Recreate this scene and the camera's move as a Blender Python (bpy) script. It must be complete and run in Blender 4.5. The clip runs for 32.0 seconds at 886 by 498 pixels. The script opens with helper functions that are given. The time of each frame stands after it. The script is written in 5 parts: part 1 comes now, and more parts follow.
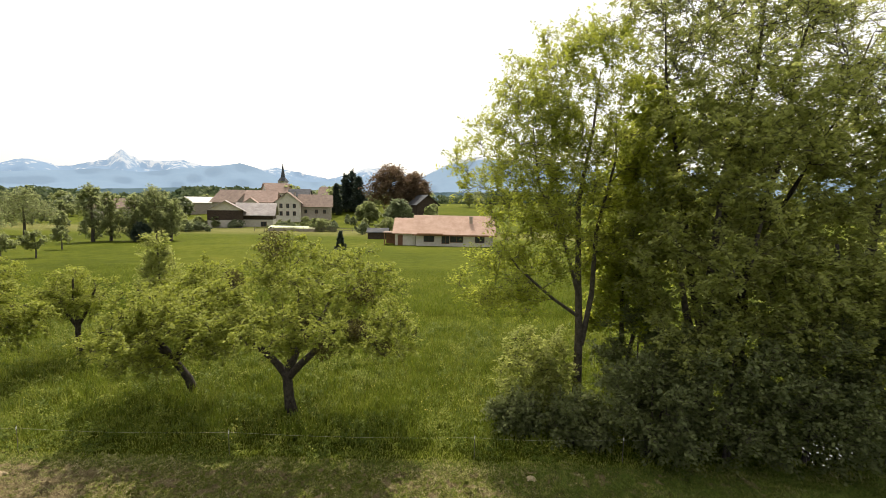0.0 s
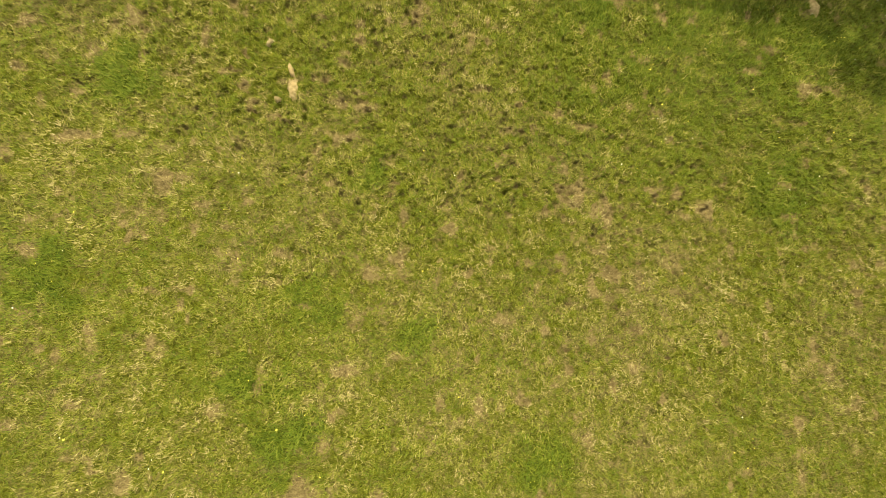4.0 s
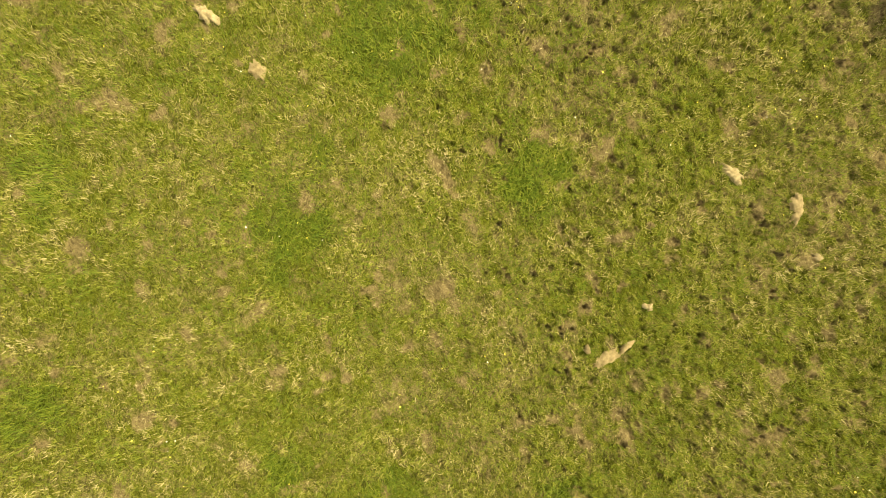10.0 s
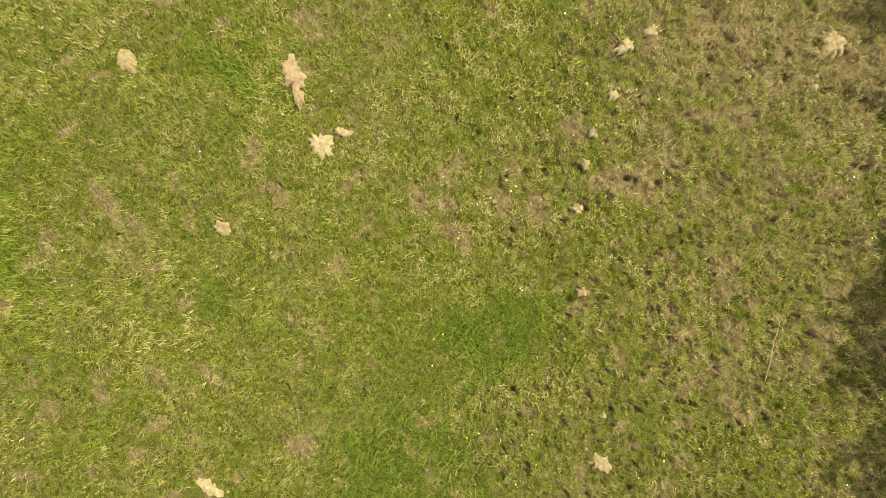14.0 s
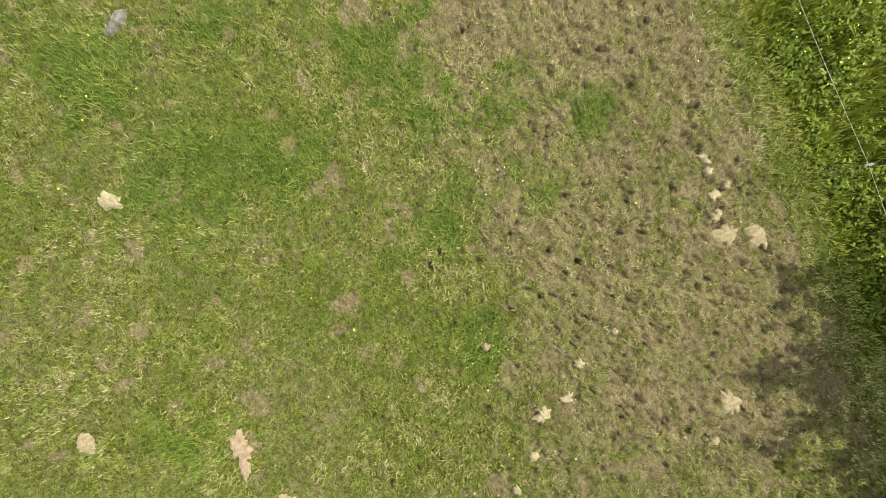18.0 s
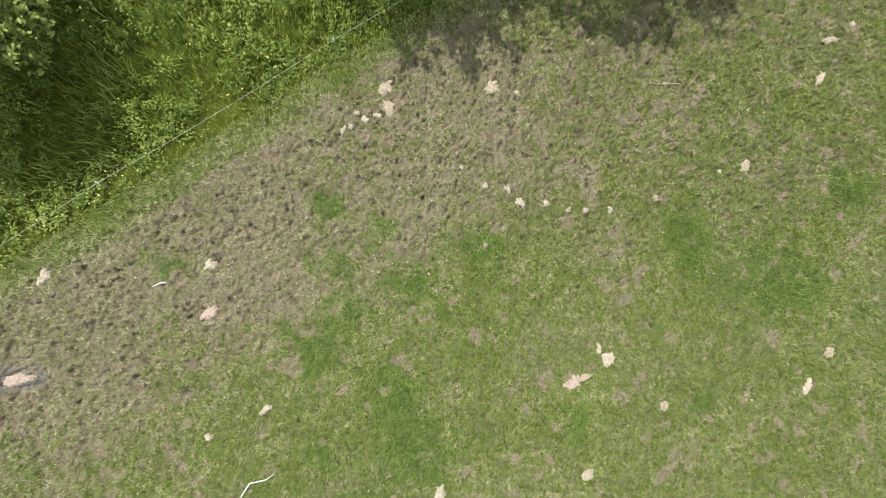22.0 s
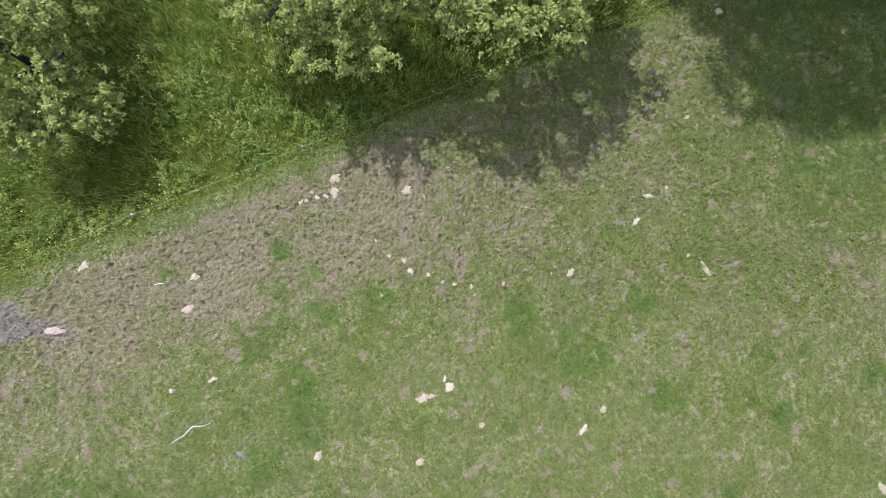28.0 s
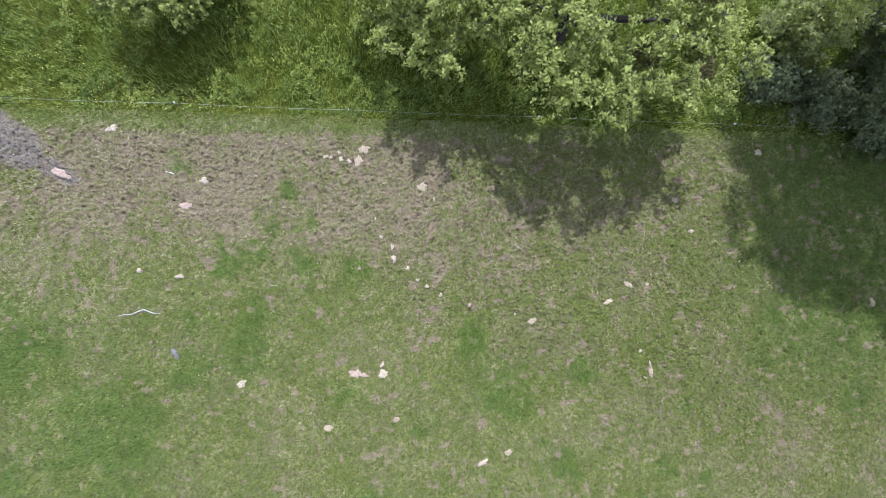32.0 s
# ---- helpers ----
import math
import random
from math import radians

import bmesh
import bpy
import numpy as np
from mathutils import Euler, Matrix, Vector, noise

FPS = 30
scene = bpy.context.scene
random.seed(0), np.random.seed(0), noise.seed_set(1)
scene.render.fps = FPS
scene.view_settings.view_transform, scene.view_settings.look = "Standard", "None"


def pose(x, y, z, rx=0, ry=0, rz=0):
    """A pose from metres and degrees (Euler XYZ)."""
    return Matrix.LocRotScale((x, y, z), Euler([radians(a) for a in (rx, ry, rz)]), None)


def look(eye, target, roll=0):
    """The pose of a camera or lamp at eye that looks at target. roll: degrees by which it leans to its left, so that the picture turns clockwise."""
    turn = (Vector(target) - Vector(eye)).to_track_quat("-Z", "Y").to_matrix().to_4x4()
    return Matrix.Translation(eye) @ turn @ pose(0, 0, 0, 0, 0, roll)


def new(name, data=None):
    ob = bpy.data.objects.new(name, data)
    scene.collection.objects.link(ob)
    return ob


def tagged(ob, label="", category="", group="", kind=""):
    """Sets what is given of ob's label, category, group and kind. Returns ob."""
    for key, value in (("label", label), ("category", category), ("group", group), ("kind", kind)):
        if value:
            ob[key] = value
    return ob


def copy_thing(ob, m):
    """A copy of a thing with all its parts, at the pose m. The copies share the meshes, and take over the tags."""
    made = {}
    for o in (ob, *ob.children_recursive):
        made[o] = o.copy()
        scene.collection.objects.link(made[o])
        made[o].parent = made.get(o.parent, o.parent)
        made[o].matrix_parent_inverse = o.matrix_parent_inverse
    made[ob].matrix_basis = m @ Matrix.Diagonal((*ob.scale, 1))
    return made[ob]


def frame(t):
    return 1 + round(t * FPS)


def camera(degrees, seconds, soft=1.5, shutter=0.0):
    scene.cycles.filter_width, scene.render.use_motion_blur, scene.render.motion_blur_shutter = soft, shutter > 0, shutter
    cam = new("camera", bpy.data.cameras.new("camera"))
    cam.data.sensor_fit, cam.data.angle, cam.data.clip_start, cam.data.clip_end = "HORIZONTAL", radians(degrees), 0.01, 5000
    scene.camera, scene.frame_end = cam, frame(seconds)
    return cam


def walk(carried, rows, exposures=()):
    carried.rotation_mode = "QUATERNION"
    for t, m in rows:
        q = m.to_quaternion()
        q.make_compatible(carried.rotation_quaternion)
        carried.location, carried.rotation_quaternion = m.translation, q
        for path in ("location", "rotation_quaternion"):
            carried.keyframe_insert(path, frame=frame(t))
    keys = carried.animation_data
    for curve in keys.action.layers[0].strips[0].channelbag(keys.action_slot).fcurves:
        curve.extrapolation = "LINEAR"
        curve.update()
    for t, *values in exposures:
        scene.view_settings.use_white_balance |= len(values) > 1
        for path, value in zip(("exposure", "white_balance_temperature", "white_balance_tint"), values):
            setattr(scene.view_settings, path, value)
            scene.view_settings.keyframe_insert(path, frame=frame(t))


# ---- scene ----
# ---------------------------------------------------------------- camera
cam = camera(89.56, 32.0, soft=0.75)
ROWS = [
    (0, -0.005, -0.684, 6.443, 83.79, -1.15, -0.01),
    (0.5, 0.065, -0.587, 6.428, 83.02, -1.10, -0.86),
    (1, 0.043, -0.533, 6.353, 77.85, -1.56, -2.36),
    (1.5, -0.019, -0.500, 6.278, 66.24, -2.46, -2.30),
    (2, -0.159, -0.497, 6.146, 54.59, -3.22, -1.48),
    (2.5, -0.238, -0.469, 6.004, 43.07, -4.01, -0.52),
    (3, -0.256, -0.412, 5.910, 31.10, -4.64, -0.14),
    (3.5, -0.253, -0.416, 5.780, 19.52, -5.17, 0.80),
    (4, -0.248, -0.492, 5.673, 8.77, -5.79, 0.88),
    (4.5, -0.269, -0.555, 5.606, 1.36, -6.48, -0.01),
    (6.5, -0.218, -0.408, 5.521, -3.07, -1.50, 55.37),
    (7, -0.305, -0.345, 5.453, -3.24, -1.25, 59.85),
    (7.5, -0.721, -0.099, 5.344, -3.21, -1.42, 59.26),
    (8, -1.365, 0.269, 5.201, -3.53, -1.52, 59.12),
    (8.5, -2.084, 0.687, 5.069, -3.70, -0.81, 63.16),
    (9, -2.767, 0.979, 4.939, -3.58, -1.03, 65.67),
    (9.5, -3.355, 1.195, 4.854, -2.93, -1.32, 65.21),
    (10, -3.822, 1.333, 4.800, -2.86, -1.45, 64.85),
    (10.5, -4.263, 1.451, 4.770, -2.76, -1.37, 65.31),
    (11, -4.717, 1.585, 4.761, -2.63, -1.31, 66.21),
    (11.5, -5.172, 1.794, 4.726, -2.42, -1.66, 65.70),
    (12, -5.657, 2.082, 4.685, -2.08, -1.82, 64.90),
    (12.5, -6.242, 2.441, 4.643, -2.20, -1.67, 65.81),
    (13, -6.917, 2.761, 4.607, -2.16, -1.64, 66.20),
    (13.5, -7.652, 3.105, 4.577, -2.55, -1.54, 65.93),
    (14, -8.529, 3.390, 4.564, -4.48, -2.18, 66.44),
    (14.5, -9.127, 3.710, 4.506, -3.70, -1.94, 65.37),
    (15, -9.686, 4.172, 4.451, -3.21, -1.72, 66.05),
    (15.5, -10.206, 4.665, 4.389, -3.04, -1.92, 66.06),
    (17.5, -11.435, 5.347, 4.618, -1.19, -3.20, 65.70),
    (18, -11.586, 5.390, 4.864, -1.20, -3.25, 66.17),
    (18.5, -11.749, 5.398, 5.162, -0.90, -4.63, 51.60),
    (19, -11.845, 5.446, 5.502, 0.18, -5.64, 34.08),
    (19.5, -11.803, 5.478, 5.882, 1.93, -5.19, 17.70),
    (20, -11.849, 5.541, 6.270, 3.02, -5.24, -2.44),
    (20.5, -11.796, 5.652, 6.657, 3.89, -4.31, -26.05),
    (21, -11.767, 5.664, 7.028, 4.70, -3.64, -37.15),
    (21.5, -11.734, 5.736, 7.411, 4.47, -3.82, -34.55),
    (22, -11.657, 5.794, 7.791, 4.36, -4.03, -34.76),
    (22.5, -11.550, 5.761, 8.101, 4.56, -3.92, -35.58),
    (23, -11.409, 5.737, 8.335, 4.32, -4.12, -34.97),
    (23.5, -11.280, 5.669, 8.582, 4.32, -4.28, -33.94),
    (24, -11.124, 5.629, 8.925, 4.20, -4.44, -33.87),
    (24.5, -11.039, 5.484, 9.264, 4.77, -4.43, -34.21),
    (25, -10.879, 5.497, 9.632, 4.67, -4.43, -34.27),
    (25.5, -10.755, 5.491, 9.999, 4.61, -4.38, -34.87),
    (27.5, -9.803, 5.532, 11.463, 4.80, -4.76, -25.56),
    (28, -9.631, 5.628, 11.802, 4.70, -5.30, -24.52),
    (28.5, -9.452, 5.713, 12.170, 4.23, -5.56, -22.98),
    (29, -9.371, 5.774, 12.522, 4.02, -5.90, -22.56),
    (29.5, -9.336, 5.891, 12.705, 3.64, -6.38, -23.18),
    (30, -9.341, 5.834, 12.781, 3.77, -6.55, -22.41),
    (30.5, -9.288, 5.811, 12.758, 3.67, -6.47, -21.31),
    (31, -9.321, 5.609, 12.704, 4.31, -6.60, -17.86),
    (31.5, -9.428, 5.558, 12.600, 3.37, -7.24, -6.30),
    (32, -9.545, 5.501, 12.490, 2.94, -7.58, -0.63),
]

EXPO = [
    (0.0, 0.1, 7200, 11), (0.7, 0.12, 7300, 9), (1.5, 0.28, 8400, 2), (2.5, 0.46, 10000, -4), (4.0, 0.45, 11800, -6), (9.0, 0.46, 12800, -5), (13.0, 0.45, 11900, -5),
    (14.2, 0.37, 8800, -4), (15.5, 0.38, 7600, -3), (19.0, 0.36, 6500, 2), (21.0, 0.39, 5900, 8), (23.0, 0.42, 5300, 14), (28.0, 0.38, 5080, 21), (32.0, 0.36, 4980, 24),
]
walk(cam, [(r[0], pose(*r[1:])) for r in ROWS], EXPO)

# ---------------------------------------------------------------- daylight
SUN_DIR = Vector((-0.08, 0.572, 0.816)).normalized()
sky_world = bpy.data.worlds.new("sky")
scene.world = sky_world
sky_world.use_nodes = True
wt = sky_world.node_tree
sky = wt.nodes.new("ShaderNodeTexSky")
sky.sky_type = "NISHITA"
sky.sun_disc = False
sky.sun_elevation = math.asin(SUN_DIR.z)
sky.sun_rotation = math.atan2(SUN_DIR.x, SUN_DIR.y)
sky.air_density, sky.dust_density, sky.ozone_density = 1.0, 1.6, 1.0
# a thin bright veil of high haze, brighter towards the sun
way = wt.nodes.new("ShaderNodeTexCoord")
dot = wt.nodes.new("ShaderNodeVectorMath")
dot.operation = "DOT_PRODUCT"
dot.inputs[1].default_value = SUN_DIR
wt.links.new(way.outputs["Generated"], dot.inputs[0])
glow = wt.nodes.new("ShaderNodeMapRange")
glow.interpolation_type = "SMOOTHSTEP"
for k, v in ((1, -0.4), (2, 1.0), (3, 4.0), (4, 13.0)):
    glow.inputs[k].default_value = v
wt.links.new(dot.outputs["Value"], glow.inputs[0])
veil = wt.nodes.new("ShaderNodeMix")
veil.data_type = "RGBA"
veil.inputs[0].default_value = 0.65
wt.links.new(sky.outputs[0], veil.inputs[6])
wt.links.new(glow.outputs[0], veil.inputs[7])
wt.links.new(veil.outputs[2], wt.nodes["Background"].inputs[0])
wt.nodes["Background"].inputs[1].default_value = 0.116
sun_data = bpy.data.lights.new("sun", "SUN")
sun_data.energy, sun_data.angle, sun_data.color = 5.0, radians(0.6), (1.0, 0.95, 0.86)
sun_ob = new("sun", sun_data)
sun_ob.matrix_world = look(SUN_DIR * 100, (0, 0, 0))


# ---------------------------------------------------------------- materials
class Nodes:
    """A small node-material builder."""

    def __init__(self, name):
        self.m = bpy.data.materials.new(name)
        self.m.use_nodes = True
        self.t = self.m.node_tree
        self.b = self.t.nodes["Principled BSDF"]
        self.out = self.t.nodes["Material Output"]
        self.b.inputs["Specular IOR Level"].default_value = 0.25

    def put(self, socket, v):
        if isinstance(v, bpy.types.NodeSocket):
            self.t.links.new(v, socket)
        elif isinstance(v, (tuple, list)) and len(v) == 3 and len(socket.default_value) == 4:
            socket.default_value = (*v, 1)
        else:
            socket.default_value = v

    def node(self, kind, out=0, **ins):
        n = self.t.nodes.new("ShaderNode" + kind)
        for k, v in ins.items():
            self.put(n.inputs[int(k[1:])] if k[0] == "i" and k[1:].isdigit() else n.inputs[k], v)
        return n.outputs[out]

    def pos(self):
        return self.node("NewGeometry", 0)

    def island(self):
        return self.t.nodes.new("ShaderNodeNewGeometry").outputs["Random Per Island"]

    def objrand(self):
        return self.t.nodes.new("ShaderNodeObjectInfo").outputs["Random"]

    def attr(self, name):
        n = self.t.nodes.new("ShaderNodeAttribute")
        n.attribute_name = name
        return n.outputs["Fac"]

    def noise(self, scale, detail=4, rough=0.6, vec=None):
        n = self.t.nodes.new("ShaderNodeTexNoise")
        self.put(n.inputs["Vector"], vec if vec is not None else self.pos())
        n.inputs["Scale"].default_value = scale
        n.inputs["Detail"].default_value = detail
        n.inputs["Roughness"].default_value = rough
        return n.outputs[0]

    def ramp(self, fac, *stops):
        n = self.t.nodes.new("ShaderNodeValToRGB")
        r = n.color_ramp
        while len(r.elements) < len(stops):
            r.elements.new(0.5)
        for e, (p, c) in zip(r.elements, stops):
            e.position = p
            e.color = (*c, 1) if isinstance(c, tuple) else (c, c, c, 1)
        self.put(n.inputs[0], fac)
        return n.outputs[0]

    def mix(self, fac, a, b, mode="MIX"):
        n = self.t.nodes.new("ShaderNodeMix")
        n.data_type, n.blend_type = "RGBA", mode
        self.put(n.inputs[0], fac)
        self.put(n.inputs[6], a)
        self.put(n.inputs[7], b)
        return n.outputs[2]

    def math(self, op, a, b=0.0):
        n = self.t.nodes.new("ShaderNodeMath")
        n.operation = op
        self.put(n.inputs[0], a)
        self.put(n.inputs[1], b)
        return n.outputs[0]

    def bump(self, height, strength=0.5, dist=0.02):
        n = self.t.nodes.new("ShaderNodeBump")
        n.inputs["Strength"].default_value = strength
        n.inputs["Distance"].default_value = dist
        self.put(n.inputs["Height"], height)
        self.put(self.b.inputs["Normal"], n.outputs[0])

    def done(self, colour, rough=0.8, translucent=0.0, tcolour=None):
        self.put(self.b.inputs["Base Color"], colour)
        self.put(self.b.inputs["Roughness"], rough)
        if translucent:
            tr = self.t.nodes.new("ShaderNodeBsdfTranslucent")
            self.put(tr.inputs[0], tcolour if tcolour is not None else colour)
            mx = self.t.nodes.new("ShaderNodeMixShader")
            mx.inputs[0].default_value = translucent
            self.t.links.new(self.b.outputs[0], mx.inputs[1])
            self.t.links.new(tr.outputs[0], mx.inputs[2])
            self.t.links.new(mx.outputs[0], self.out.inputs[0])
        return self.m


def plain(name, c1, c2, scale=6.0, rough=0.8, bump=0.3, dist=0.01):
    n = Nodes(name)
    f = n.noise(scale, 6)
    n.bump(n.noise(scale * 7, 4), bump, dist)
    return n.done(n.ramp(f, (0.3, c1), (0.7, c2)), rough)


def leaf_mat(name, dark, light, translucent=0.4, tcol=None, patch=0.8):
    n = Nodes(name)
    f = n.math("ADD", n.math("MULTIPLY", n.island(), 0.65), n.math("MULTIPLY", n.noise(patch, 3), 0.5))
    c = n.ramp(f, (0.2, dark), (0.85, light))
    n.b.inputs["Specular IOR Level"].default_value = 0.15
    return n.done(c, 0.65, translucent, tcol and n.mix(0.6, c, tcol))


def bark_mat(name, c1, c2):
    n = Nodes(name)
    f = n.noise(9, 6, 0.7)
    n.bump(n.noise(30, 5), 0.8, 0.02)
    return n.done(n.ramp(f, (0.35, c1), (0.7, c2)), 0.9)


def ground_mat():
    n = Nodes("pasture_soil_and_turf")
    n.b.inputs["Specular IOR Level"].default_value = 0.04
    bare, lush, meadow = n.attr("bare"), n.attr("lush"), n.attr("meadow")
    wob = n.t.nodes.new("ShaderNodeTexNoise")
    wob.inputs["Scale"].default_value, wob.inputs["Detail"].default_value = 3.0, 2.0
    n.put(wob.inputs["Vector"], n.pos())
    bent = n.t.nodes.new("ShaderNodeVectorMath")
    bent.operation = "MULTIPLY_ADD"
    n.put(bent.inputs[0], wob.outputs[1])
    bent.inputs[1].default_value = (0.5, 0.5, 0.0)
    n.put(bent.inputs[2], n.pos())

    def fibres(turn_by, across, along):
        """Fine stalks lying one way."""
        m = n.t.nodes.new("ShaderNodeMapping")
        m.inputs["Rotation"].default_value = (0, 0, radians(turn_by))
        m.inputs["Scale"].default_value = (along, across, 1)
        n.put(m.inputs["Vector"], bent.outputs[0])
        return n.noise(1.0, 3, 0.6, m.outputs[0])

    thatch = n.math("MAXIMUM", n.math("MAXIMUM", fibres(10, 120, 17), fibres(72, 135, 20)), fibres(131, 110, 15))
    fine, mid, big = n.noise(70, 4, 0.7), n.noise(6, 6, 0.72), n.noise(0.5, 4, 0.6)
    clod = n.noise(17, 5, 0.7)
    grain = n.math("ADD", n.math("MULTIPLY", n.math("SUBTRACT", thatch, 0.1), 0.55), n.math("ADD", n.math("MULTIPLY", clod, 0.25), n.math("MULTIPLY", fine, 0.2)))
    # grain shares the bump's noises: the low stops paint shade between the tufts
    green = n.ramp(grain, (0.4, (0.038, 0.048, 0.009)), (0.5, (0.14, 0.165, 0.027)), (0.6, (0.28, 0.295, 0.065)))
    dry = n.ramp(grain, (0.4, (0.08, 0.062, 0.034)), (0.5, (0.26, 0.21, 0.12)), (0.6, (0.46, 0.385, 0.25)))
    soil = n.ramp(n.math("ADD", n.math("MULTIPLY", grain, 0.7), n.math("MULTIPLY", n.noise(30, 6, 0.8), 0.3)), (0.41, (0.1, 0.076, 0.043)), (0.5, (0.29, 0.228, 0.13)), (0.59, (0.5, 0.41, 0.26)))
    soil = n.mix(n.math("MULTIPLY", n.attr("mud"), n.ramp(n.noise(5, 5, 0.7), (0.35, 0.35), (0.55, 1.0))), soil, n.ramp(grain, (0.41, (0.08, 0.066, 0.052)), (0.5, (0.27, 0.23, 0.18)), (0.6, (0.5, 0.44, 0.36))))
    part_of = n.math("ADD", n.math("MULTIPLY", mid, 0.6), n.math("ADD", n.math("MULTIPLY", big, 0.3), n.math("MULTIPLY", n.math("SUBTRACT", fine, 0.5), 0.5)))
    c = n.mix(n.ramp(part_of, (0.42, 0.0), (0.56, 0.85)), green, dry)
    c = n.mix(n.math("MULTIPLY", lush, 0.9), c, n.ramp(grain, (0.38, (0.022, 0.04, 0.007)), (0.5, (0.085, 0.13, 0.02)), (0.64, (0.17, 0.22, 0.045))))
    edge = n.math("ADD", bare, n.math("MULTIPLY", n.math("SUBTRACT", n.noise(7, 6, 0.75), 0.5), 1.9))
    c = n.mix(n.ramp(edge, (0.32, 0.0), (0.7, 0.9)), c, soil)
    far = n.ramp(n.math("ADD", n.math("MULTIPLY", n.noise(0.05, 4), 0.6), n.math("MULTIPLY", n.noise(0.9, 5), 0.4)),
                 (0.35, (0.05, 0.068, 0.007)), (0.5, (0.082, 0.103, 0.01)), (0.65, (0.128, 0.138, 0.018)))
    hay = n.ramp(n.noise(0.25, 5, 0.7), (0.35, (0.13, 0.135, 0.04)), (0.65, (0.2, 0.19, 0.075)))
    far = n.mix(n.attr("hay"), far, hay)
    c = n.mix(meadow, c, far)
    n.bump(n.math("ADD", n.math("MULTIPLY", thatch, 0.7), n.math("ADD", n.math("MULTIPLY", fine, 0.4), n.math("MULTIPLY", clod, 1.2))), 1.0, 0.06)
    return n.done(c, 0.95)


def grass_mat(name, stops, tr=0.35):
    n = Nodes(name)
    f = n.math("ADD", n.math("MULTIPLY", n.island(), 0.45), n.math("MULTIPLY", n.attr("tone"), 0.55))
    c = n.ramp(f, *stops)
    return n.done(c, 0.6, tr)


M_ground = ground_mat()
M_blade = grass_mat("grazed_grass", [(0.08, (0.085, 0.145, 0.02)), (0.34, (0.18, 0.235, 0.036)), (0.55, (0.285, 0.3, 0.07)), (0.72, (0.42, 0.375, 0.185)), (0.9, (0.6, 0.52, 0.33))], 0.2)
M_meadow = grass_mat("meadow_grass", [(0.12, (0.092, 0.138, 0.014)), (0.4, (0.17, 0.222, 0.022)), (0.66, (0.265, 0.312, 0.038)), (0.9, (0.38, 0.4, 0.1))], 0.28)
M_yellow = plain("buttercup_petals", (0.72, 0.62, 0.09), (0.85, 0.78, 0.2), 20, 0.5)
M_white_petal = plain("white_petals", (0.7, 0.7, 0.66), (0.85, 0.85, 0.8), 20, 0.6)
M_leaf_apple = leaf_mat("apple_leaves", (0.15, 0.185, 0.038), (0.41, 0.445, 0.11), 0.4, (0.5, 0.55, 0.06), 1.6)
M_herb = grass_mat("meadow_herb_leaves", [(0.12, (0.078, 0.122, 0.013)), (0.45, (0.158, 0.206, 0.024)), (0.75, (0.262, 0.305, 0.042)), (0.95, (0.38, 0.4, 0.1))], 0.28)
M_leaf_ash = leaf_mat("fresh_ash_leaves", (0.18, 0.21, 0.045), (0.43, 0.46, 0.12), 0.62, (0.62, 0.68, 0.09), 0.7)
M_leaf_maple = leaf_mat("maple_leaves", (0.2, 0.225, 0.075), (0.43, 0.455, 0.18), 0.62, (0.6, 0.65, 0.17), 0.6)
M_leaf_shrub = leaf_mat("shrub_leaves", (0.1, 0.125, 0.055), (0.24, 0.27, 0.12), 0.45, (0.3, 0.34, 0.1), 0.8)
M_leaf_copper = leaf_mat("copper_leaves", (0.15, 0.1, 0.07), (0.3, 0.21, 0.13), 0.45, None, 0.2)
# needle tones lifted and tinted bluish, distance haze painted into the colour
M_leaf_conifer = leaf_mat("conifer_needles", (0.045, 0.065, 0.055), (0.09, 0.12, 0.09), 0.3, None, 0.3)
M_leaf_far = leaf_mat("broad_leaves", (0.19, 0.22, 0.1), (0.36, 0.38, 0.19), 0.6, (0.4, 0.46, 0.19), 0.15)
M_leaf_blossom = leaf_mat("pale_blossom_leaves", (0.14, 0.18, 0.08), (0.36, 0.4, 0.24), 0.3, None, 0.3)
M_bark_apple = bark_mat("apple_bark", (0.028, 0.023, 0.019), (0.1, 0.085, 0.07))
M_bark = bark_mat("grey_bark", (0.045, 0.038, 0.03), (0.15, 0.13, 0.11))
M_leaf_mistletoe = leaf_mat("mistletoe_leaves", (0.06, 0.055, 0.02), (0.17, 0.15, 0.05), 0.2, None, 1.5)
M_dung = plain("dried_dung", (0.31, 0.24, 0.14), (0.66, 0.53, 0.34), 22, 0.95, 1.0, 0.03)
M_dung_white = plain("bleached_dung", (0.4, 0.32, 0.2), (0.8, 0.67, 0.45), 22, 0.95, 1.0, 0.03)
M_dung_pink = plain("pinkish_dung", (0.38, 0.27, 0.185), (0.68, 0.51, 0.36), 22, 0.95, 1.0, 0.03)
M_stick = plain("bleached_wood", (0.55, 0.5, 0.42), (0.85, 0.82, 0.75), 20, 0.8)
M_stone = plain("grey_stone", (0.1, 0.096, 0.082), (0.24, 0.23, 0.2), 25, 0.9)
M_wire = plain("pale_fence_cord", (0.36, 0.36, 0.26), (0.52, 0.52, 0.4), 30, 0.7)
M_stake = plain("fence_stake_steel", (0.12, 0.11, 0.1), (0.25, 0.22, 0.2), 30, 0.6)
M_insul = plain("white_insulator", (0.75, 0.75, 0.72), (0.85, 0.85, 0.82), 30, 0.4)


